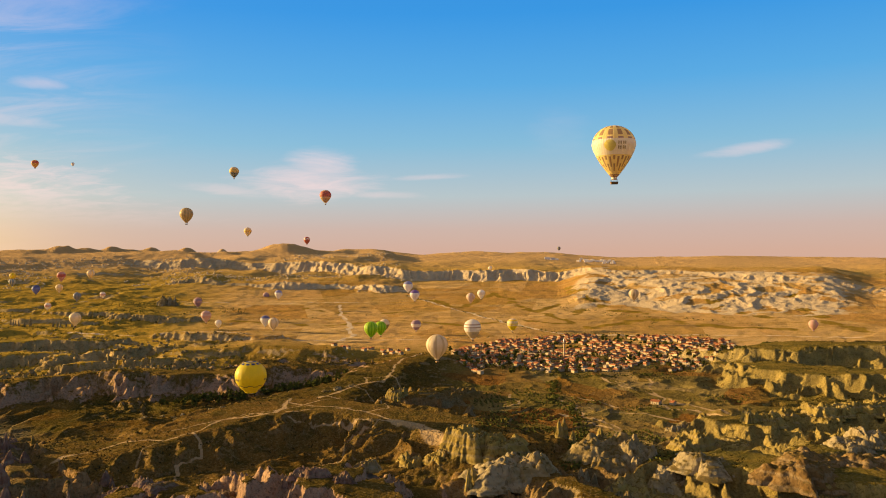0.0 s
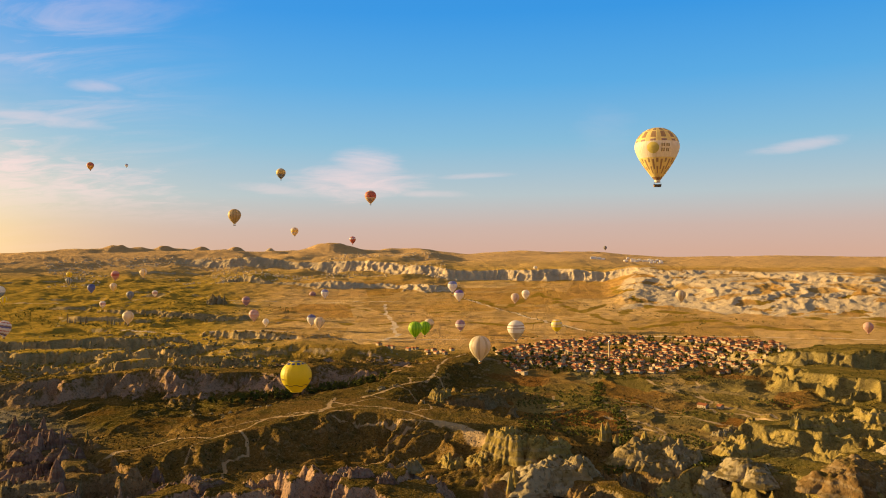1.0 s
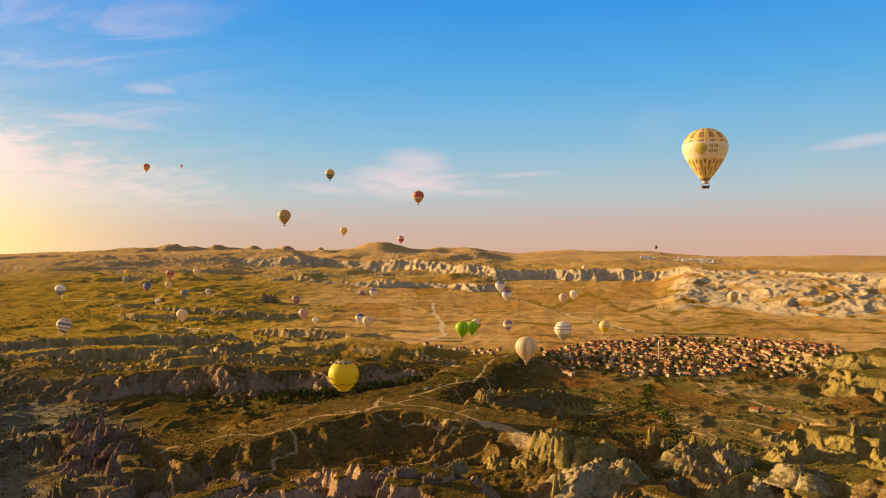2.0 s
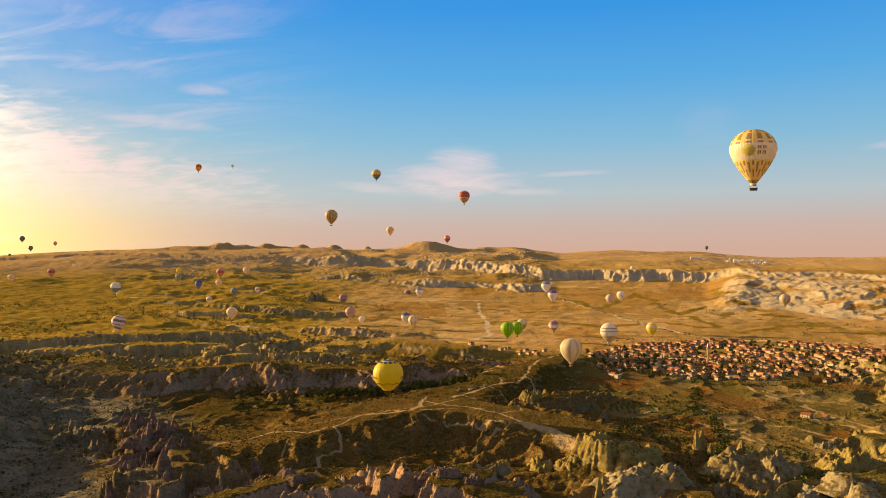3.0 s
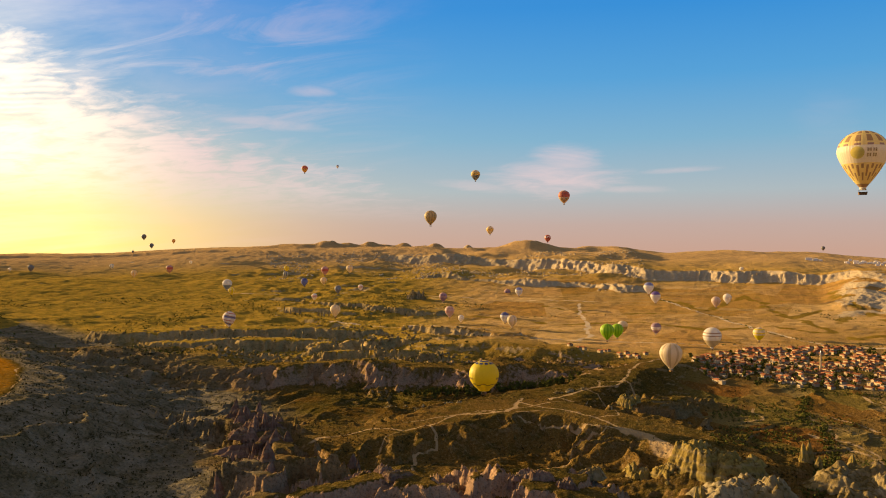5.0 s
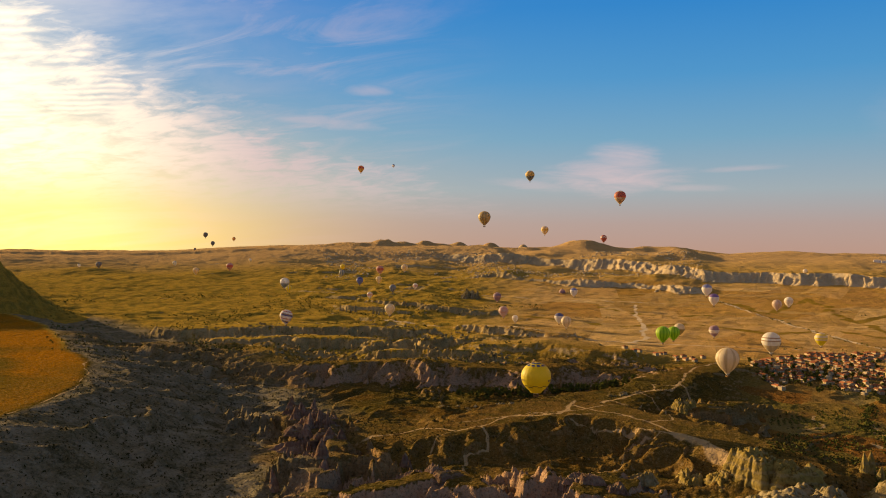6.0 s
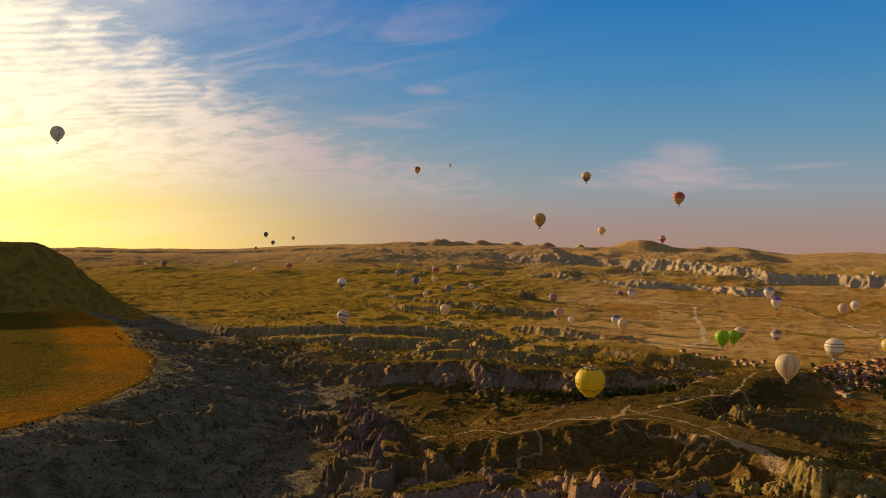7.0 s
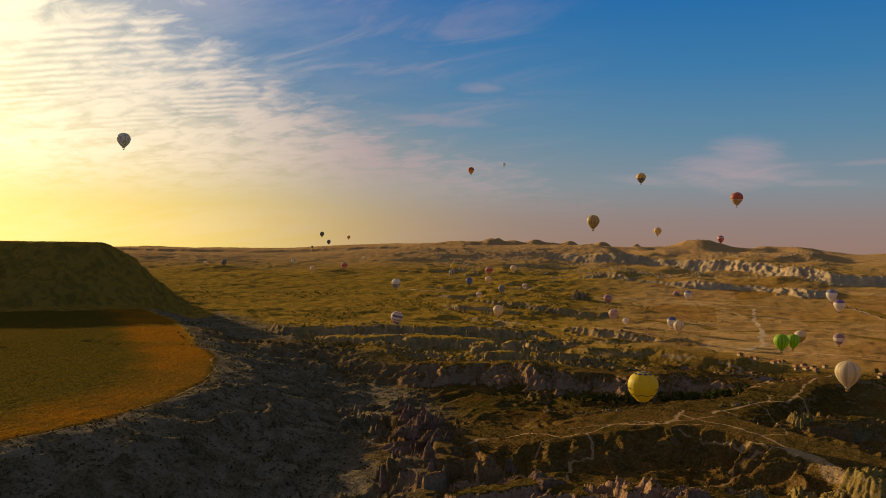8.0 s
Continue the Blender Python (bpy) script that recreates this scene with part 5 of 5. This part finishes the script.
def house(w, d, h, roof, wall_mat, label):
    """One house: walls, roof, chimney, windows with panes set back, and a door."""
    top = tagged(new("house"), label, "house", group="houses of the town")
    bm = bmesh.new()
    box(bm, -w / 2, w / 2, -d / 2, d / 2, -3.0, h)
    if roof == "gable":
        a = [bm.verts.new(p) for p in ((-w / 2, -d / 2, h), (-w / 2, d / 2, h), (-w / 2, 0, h + 2.2))]
        b = [bm.verts.new(p) for p in ((w / 2, -d / 2, h), (w / 2, d / 2, h), (w / 2, 0, h + 2.2))]
        bm.faces.new(a[::-1])
        bm.faces.new(b)
    part("wall", bm, wall_mat, top)
    bm = bmesh.new()
    if roof == "gable":
        gable_roof(bm, w, d, h, 2.4)
    elif roof == "hip":
        hip_roof(bm, w, d, h, 2.6)
    else:
        box(bm, -w / 2 - 0.15, w / 2 + 0.15, -d / 2 - 0.15, d / 2 + 0.15, h, h + 0.25)
        for x0, x1, y0, y1 in ((-w / 2, w / 2, -d / 2, -d / 2 + 0.3), (-w / 2, w / 2, d / 2 - 0.3, d / 2), (-w / 2, -w / 2 + 0.3, -d / 2 + 0.3, d / 2 - 0.3), (w / 2 - 0.3, w / 2, -d / 2 + 0.3, d / 2 - 0.3)):
            box(bm, x0, x1, y0, y1, h + 0.25, h + 0.8)
    part("roof", bm, FLATROOF if roof == "flat" else TILE, top)
    bm = bmesh.new()
    box(bm, w * 0.2, w * 0.2 + 0.7, d * 0.1, d * 0.1 + 0.7, h, h + (1.6 if roof == "flat" else 3.4))
    part("chimney", bm, wall_mat, top)
    pane = bpy.data.meshes.new("window")
    bm = bmesh.new()
    box(bm, -0.55, 0.55, -0.05, 0.05, -0.75, 0.75)
    box(bm, -0.7, 0.7, -0.12, 0.1, -0.9, -0.75)
    box(bm, -0.7, 0.7, -0.12, 0.1, 0.75, 0.85)
    bm.to_mesh(pane)
    bm.free()
    pane.materials.append(WINDOW)
    for x, lev in ((-0.28, 0), (0.28, 0), (-0.28, 1), (0.28, 1)) if h > 4 else ((-0.28, 0), (0.28, 0)):
        shared("window", pane, top, pose(w * x, -d / 2 - 0.03, 1.4 + 2.5 * lev))
    if h > 4:
        shared("window", pane, top, pose(-w / 2 - 0.03, 0, 3.4, 0, 0, -90))
    bm = bmesh.new()
    box(bm, -0.55, 0.55, -d / 2 - 0.06, -d / 2 + 0.02, 0, 2.1)
    part("door", bm, BARK, top)
    return top


KINDS = [house(9.5, 8.5, 4.6, "hip", PLASTER, "plastered two-storey house with a red tiled roof"), house(12, 8, 4.3, "gable", PLASTER, "plastered house with a red gabled roof"),
         house(8.5, 7.5, 3.0, "gable", STONEWALL, "low stone house with a red gabled roof"), house(9, 8, 4.4, "flat", STONEWALL, "stone house with a flat roof"),
         house(15, 9, 4.6, "hip", STONEWALL, "long stone house with a red hipped roof"), house(8.5, 7.5, 3.0, "flat", PLASTER, "low plastered house with a flat roof")]
OUTLINE = [(15, 1330), (60, 1245), (190, 1262), (320, 1268), (450, 1325), (520, 1400), (560, 1520), (590, 1660), (430, 1770), (285, 1800), (110, 1700), (10, 1500)]


def within(x, y, ring):
    hit = False
    for (x0, y0), (x1, y1) in zip(ring, ring[1:] + ring[:1]):
        if (y0 > y) != (y1 > y) and x < (x1 - x0) * (y - y0) / (y1 - y0) + x0:
            hit = not hit
    return hit


homes = []
for tries in range(9000):
    x, y = dice.uniform(-10, 610), dice.uniform(1235, 1810)
    if not within(x, y, OUTLINE):
        continue
    if noise.noise(Vector((x * 0.009, y * 0.009, 4.0))) < -0.16:
        continue
    if all((x - a) ** 2 + (y - b) ** 2 > 11.5 ** 2 for a, b in homes):
        homes.append((x, y))
    if len(homes) >= 560:
        break
for k in range(26):
    x, y = -60 - 150 * dice.random(), 1480 + 90 * dice.random()
    if all((x - a) ** 2 + (y - b) ** 2 > 17 ** 2 for a, b in homes):
        homes.append((x, y))
homes += [(78, 815), (270, 1010), (290, 1005)]
home_z = height(np.array([p[0] for p in homes]), np.array([p[1] for p in homes]))
order = sorted(range(len(homes)), key=lambda k: math.hypot(*homes[k]))
back = bmesh.new()
for n_th, k in enumerate(order):
    (x, y), z = homes[k], float(home_z[k])
    kind = dice.choices(range(6), (5, 5, 3, 2, 3, 1.5))[0]
    turn = 42 + 25 * noise.noise(Vector((x * 0.004, y * 0.004, 9))) + dice.choice((0, 90, 180, 270)) + dice.uniform(-8, 8)
    m = pose(x, y, z + 0.6, 0, 0, turn) @ Matrix.Diagonal((dice.uniform(0.72, 1.15), dice.uniform(0.75, 1.05), dice.uniform(0.75, 0.95), 1))
    if n_th < 6:
        KINDS[n_th].matrix_basis = m
    elif n_th < 295:
        copy_thing(KINDS[kind], m)
    else:
        # the far side of the town, joined
        start = len(back.verts)
        w, d, h = dice.choice(((9.5, 8.5, 4.6), (12, 8, 4.3), (8.5, 7.5, 3.0), (15, 9, 4.6)))
        box(back, -w / 2, w / 2, -d / 2, d / 2, -3, h)
        walls_n = len(back.faces)
        hip_roof(back, w, d, h, 2.5, 0.8)
        back.verts.ensure_lookup_table()
        back.faces.ensure_lookup_table()
        for f in back.faces[walls_n:]:
            f.material_index = 1
        for v in back.verts[start:]:
            v.co = m @ v.co
tagged(part("far_houses", back, [PLASTER, TILE]), "plastered houses with red roofs at the far side of town", "houses", kind="stuff")

# minaret of the town's mosque
mx, my = 222, 1465
mz = float(height(np.array([mx]), np.array([my]))[0])
minaret = tagged(new("minaret"), "slender pale stone minaret with a pointed cap", "minaret")
bm = bmesh.new()
lathe(bm, [(2.0, -2), (2.0, 6), (1.45, 8), (1.35, 24)], 14, True)
part("shaft", bm, PLASTER, minaret)
bm = bmesh.new()
lathe(bm, [(1.35, 23.2), (2.2, 24), (2.2, 25), (2.0, 25), (2.0, 24.2)], 14)
part("gallery", bm, PLASTER, minaret)
bm = bmesh.new()
lathe(bm, [(1.15, 24), (1.15, 28), (1.35, 28.2), (0.05, 33.5)], 14)
part("cap", bm, STEEL, minaret, "grey lead cap")
minaret.matrix_basis = pose(mx, my, mz)


# ---------------------------------------------------------------- trees and scrub
def clump(verts, faces, at, wide, tall, pieces, r):
    """Adds small leaf sprays round a place, in an uneven ball."""
    for k in range(pieces):
        while True:
            p = r.uniform(-1, 1, 3)
            if (p * p).sum() < 1:
                break
        c = np.array(at) + p * (wide / 2, wide / 2, tall / 2) + (0, 0, tall / 2)
        u, v = r.normal(size=3), r.normal(size=3)
        u, v = u / np.linalg.norm(u) * wide * 0.26, v / np.linalg.norm(v) * wide * 0.26
        n = len(verts)
        verts += [c - u - v * 0.4, c + u * 0.6 - v, c + u + v * 0.5, c - u * 0.5 + v]
        faces.append((n, n + 1, n + 2, n + 3))


def foliage(name, verts, faces, mat):
    data = bpy.data.meshes.new(name)
    data.from_pydata([tuple(v) for v in verts], [], faces)
    data.materials.append(mat)
    return data


def tree(wide, tall, slim, seed, label):
    """Tapered trunk with limbs, and a crown of many leaf sprays with gaps."""
    r = np.random.default_rng(seed)
    top = tagged(new("tree"), label, "tree", group="trees of the valley")
    bm = bmesh.new()
    lathe(bm, [(0.32, -0.6), (0.24, tall * 0.2), (0.14, tall * 0.6), (0.04, tall * 0.9)], 6)
    for k in range(5):
        a, z = 1.3 * k, tall * (0.25 + 0.1 * k)
        rod(bm, (0, 0, z), (wide * 0.33 * math.cos(a), wide * 0.33 * math.sin(a), z + tall * 0.16), 0.08)
    part("trunk", bm, BARK, top)
    verts, faces = [], []
    for k in range(9):
        z = tall * (0.18 + 0.62 * k / 9)
        spread = wide * 0.3 * (math.sin(math.pi * (k + 1.5) / 11) if slim else 1)
        clump(verts, faces, (r.uniform(-1, 1) * spread, r.uniform(-1, 1) * spread, z), wide * r.uniform(0.4, 0.62), tall * 0.3, 13, r)
    crown = new("crown", foliage("crown", verts, faces, LEAF))
    crown.parent = top
    return top


TREES = [tree(6.5, 7.5, False, 3, "round leafy tree in dark green"), tree(5.0, 6.0, False, 5, "small leafy orchard tree"), tree(3.2, 13, True, 8, "slim dark poplar by the stream"), tree(8, 9, False, 13, "broad leafy tree among houses")]
places = []
for tries in range(4200):
    if len(places) >= 330:
        break
    x, y = dice.uniform(-10, 610), dice.uniform(1225, 1810)
    if within(x, y, OUTLINE) and all((x - a) ** 2 + (y - b) ** 2 > 6.5 ** 2 for a, b in homes):
        places.append((x, y, dice.choice((0, 0, 1, 3, 2))))
for k in range(170):
    u = dice.random() ** 0.7
    places.append((-370 + 215 * u + dice.gauss(0, 12), 1000 + 165 * u + dice.gauss(0, 12), dice.choice((0, 0, 2, 3))))
places.sort(key=lambda p: math.hypot(p[0], p[1]))
far_trees, places = places[300:], places[:300]
tree_z = height(np.array([p[0] for p in places]), np.array([p[1] for p in places]))
for k, ((x, y, kind), z) in enumerate(zip(places, tree_z)):
    m = pose(x, y, float(z), 0, 0, dice.uniform(0, 360))
    if k < 4:
        TREES[k].matrix_basis = m
    else:
        copy_thing(TREES[kind], m)


def scatter(name, label, spots_xy, sizes, mat, seed, pieces=7):
    r = np.random.default_rng(seed)
    zs = height(spots_xy[:, 0], spots_xy[:, 1])
    verts, faces = [], []
    for (x, y), z, s in zip(spots_xy, zs, sizes):
        clump(verts, faces, (x, y, z - 0.25 * s), s, s * 0.9, pieces, r)
    return tagged(new(name, foliage(name, verts, faces, mat)), label, "shrubs", kind="stuff")


grove = np.array([p[:2] for p in far_trees])
scatter("far_trees", "leafy trees between houses at the far side of town", grove, rng.uniform(4.5, 7.5, len(grove)), LEAF, 20, 40)
# orchards and vineyards in rows on the valley floor: corner, bearing, length, depth, spacing
orchard_rows = []
for ox, oy, bearing, length, depth, gap in ((40, 760, 12, 60, 50, 7), (70, 900, 30, 60, 60, 7), (105, 905, 15, 40, 60, 6), (88, 835, 8, 48, 40, 6), (185, 785, 25, 60, 60, 5.5), (60, 1030, 5, 30, 60, 6.5), (100, 1060, 5, 36, 70, 7), (120, 1000, 10, 90, 60, 8), (40, 1000, 0, 60, 60, 7), (230, 950, 10, 80, 60, 9), (180, 635, 30, 36, 36, 4.5), (320, 1010, 0, 80, 40, 8), (20, 860, -10, 50, 60, 7)):
    c, s = math.cos(radians(bearing)), math.sin(radians(bearing))
    for i in range(int(length / gap)):
        for j in range(int(depth / gap)):
            if dice.random() < 0.85:
                u, v = i * gap + dice.uniform(-0.8, 0.8), j * gap + dice.uniform(-0.8, 0.8)
                orchard_rows.append((ox + c * u - s * v, oy + s * u + c * v))
orchard_rows = np.array(orchard_rows)
scatter("orchard_shrubs", "rows of small fruit trees and vines on the valley floor", orchard_rows, rng.uniform(2.8, 4.4, len(orchard_rows)), LEAF, 21)
# loose scrub, thicker where the ground holds water
pool = np.stack([rng.uniform(-36, 60, 46000), np.sqrt(rng.uniform(430 ** 2, 1500 ** 2, 46000))], 1)
pool = np.stack([-pool[:, 1] * np.sin(np.radians(pool[:, 0])), pool[:, 1] * np.cos(np.radians(pool[:, 0]))], 1)
wet = fbm(pool[:, 0], pool[:, 1], 130, 3, shift=70.0) + 0.25 * fbm(pool[:, 0], pool[:, 1], 30, 2, shift=75.0)
_, p_rock, _, p_sd, _, _, _ = land(pool[:, 0], pool[:, 1])
keep = (wet + rng.uniform(-0.4, 0.4, len(pool)) > 0.22) & (p_rock < 0.5) & (p_sd < 2)
slope_scrub = (p_sd < 2) & (p_sd > -240) & (rng.uniform(0, 1, len(pool)) < 0.55)
pool = pool[keep | slope_scrub][:14000]
scatter("scrub", "low dark scrub scattered over slopes and gullies", pool, rng.uniform(1.0, 3.2, len(pool)), SCRUB, 22, 5)


def boulders(name, label, xy, sizes, mat, seed):
    """Small angular rocks, too many to count, joined."""
    r = np.random.default_rng(seed)
    zs = height(xy[:, 0], xy[:, 1])
    verts, faces = [], []
    for (x, y), z, size in zip(xy, zs, sizes):
        n = len(verts)
        turn = r.uniform(0, 6.28)
        for ring, (rad, up) in enumerate(((0.75, -0.2), (0.62, 0.22), (0.34, 0.5))):
            for k in range(6):
                a = turn + k * 1.0472 + r.uniform(-0.2, 0.2)
                q = rad * r.uniform(0.7, 1.3)
                verts.append((x + size * q * math.cos(a), y + size * q * math.sin(a), z + size * (up + r.uniform(-0.12, 0.12))))
        verts.append((x, y, z + size * r.uniform(0.5, 0.72)))
        for ring in range(2):
            for k in range(6):
                faces.append((n + 6 * ring + k, n + 6 * ring + (k + 1) % 6, n + 6 * ring + 6 + (k + 1) % 6, n + 6 * ring + 6 + k))
        faces += [(n + 12 + k, n + 12 + (k + 1) % 6, n + 18) for k in range(6)]
    data = bpy.data.meshes.new(name)
    data.from_pydata(verts, [], faces)
    data.materials.append(mat)
    return tagged(new(name, data), label, "rocks", kind="stuff")


ROCK_PALE = make_rock("tuff_pale", (0.62, 0.50, 0.33), (0.50, 0.38, 0.22), (0.24, 0.17, 0.08))
far = np.stack([rng.uniform(3, 30, 9000), rng.uniform(2500, 4100, 9000)], 1)
far = np.stack([-far[:, 1] * np.sin(np.radians(far[:, 0])), far[:, 1] * np.cos(np.radians(far[:, 0]))], 1)
crowd = fbm(far[:, 0], far[:, 1], 420, 3, shift=90.0) + 0.4 * fbm(far[:, 0], far[:, 1], 90, 2, shift=95.0)
far = far[(crowd > 0.12) & (np.hypot(far[:, 0], far[:, 1]) > 3150)][:1300]
boulders("far_rocks", "pale tuff rocks and cones scattered over the far slopes", far, rng.uniform(2.5, 8.5, len(far)), ROCK_PALE, 31)
mid_r = np.stack([rng.uniform(15, 40, 5000), rng.uniform(1250, 2400, 5000)], 1)
mid_r = np.stack([-mid_r[:, 1] * np.sin(np.radians(mid_r[:, 0])), mid_r[:, 1] * np.cos(np.radians(mid_r[:, 0]))], 1)
crowd = fbm(mid_r[:, 0], mid_r[:, 1], 260, 3, shift=97.0)
mid_r = mid_r[(crowd > 0.16) & (np.hypot(mid_r[:, 0], mid_r[:, 1]) < 1900)][:500]
boulders("slope_rocks", "small pale rocks scattered over broken slopes", mid_r, rng.uniform(2, 7, len(mid_r)), ROCK_CREAM, 32)

# hedges and ditches with bushes along the field roads
hedge = []
for line, gap in (([(-130, 2750), (60, 2320), (190, 2000), (290, 1830)], 7), ([(340, 2350), (480, 2150), (640, 2080), (760, 1900)], 9), ([(250, 2500), (420, 2330), (560, 2080), (500, 1900)], 9),
                  ([(-700, 2200), (-420, 2150), (-200, 2240)], 16), ([(60, 1560), (150, 1240), (240, 1215), (330, 1235), (470, 1310), (560, 1360)], 2.4), ([(166, 1199), (143, 1029), (156, 994), (155, 932), (147, 851), (120, 740), (105, 650)], 1.0), ([(-20, 1740), (120, 1790), (330, 1830), (600, 1760)], 8)):
    for (x0, y0), (x1, y1) in zip(line[:-1], line[1:]):
        for k in range(int(math.hypot(x1 - x0, y1 - y0) / gap)):
            u = dice.random()
            hedge.append((x0 + u * (x1 - x0) + dice.gauss(0, 5), y0 + u * (y1 - y0) + dice.gauss(0, 5)))
hedge = np.array(hedge)
scatter("hedge_bushes", "dark bushes along ditches and field roads", hedge, rng.uniform(1.8, 4.6, len(hedge)), LEAF, 24, 9)

gardens = np.array([(x + dice.gauss(0, 6), y + dice.gauss(0, 6)) for x, y in homes[:560] for k in range(3) if dice.random() < 0.75])
clear_of = np.array([min((gx_ - a) ** 2 + (gy_ - b) ** 2 for a, b in homes) > 26 for gx_, gy_ in gardens])
scatter("garden_bushes", "green garden bushes between town houses", gardens[clear_of], rng.uniform(2.5, 6.0, int(clear_of.sum())), LEAF, 26, 10)

# bushes and low trees over the broken country towards the hills
wild = np.stack([rng.uniform(14, 48, 26000), np.sqrt(rng.uniform(1230 ** 2, 2700 ** 2, 26000))], 1)
wild = np.stack([-wild[:, 1] * np.sin(np.radians(wild[:, 0])), wild[:, 1] * np.cos(np.radians(wild[:, 0]))], 1)
thicket = fbm(wild[:, 0], wild[:, 1], 240, 3, 0.6, shift=120.0) + 0.3 * fbm(wild[:, 0], wild[:, 1], 50, 2, shift=125.0)
wild = wild[thicket + rng.uniform(-0.25, 0.25, len(wild)) > 0.24][:2600]
scatter("wild_bushes", "dark bushes and low trees over broken slopes", wild, rng.uniform(2.2, 6.5, len(wild)), LEAF, 28, 5)

# pale buildings along the skyline
hamlet = bmesh.new()
spots_far = [(-9.6 - 2.6 * dice.random(), 3900 + 260 * dice.random(), dice.uniform(9, 16)) for k in range(26)] + [(-7.5, 3950, 30), (-7.9, 3960, 22), (-8.2, 3940, 14)]
for bearing, far_r, w in spots_far:
    x, y = -far_r * math.sin(radians(bearing)), far_r * math.cos(radians(bearing))
    z = float(height(np.array([x]), np.array([y]))[0])
    start = len(hamlet.verts)
    box(hamlet, -w / 2, w / 2, -5, 5, -4, 5 + 0.15 * w)
    hip_roof(hamlet, w, 10, 5 + 0.15 * w, 2.2, 0.5)
    hamlet.verts.ensure_lookup_table()
    for v in hamlet.verts[start:]:
        v.co = pose(x, y, z, 0, 0, bearing + 8) @ v.co
tagged(part("skyline_houses", hamlet, [make_plain("whitewash", (0.74, 0.66, 0.55), 0.9, 0.1, 0.3)]), "whitewashed buildings along the far tableland's rim", "houses", kind="stuff")
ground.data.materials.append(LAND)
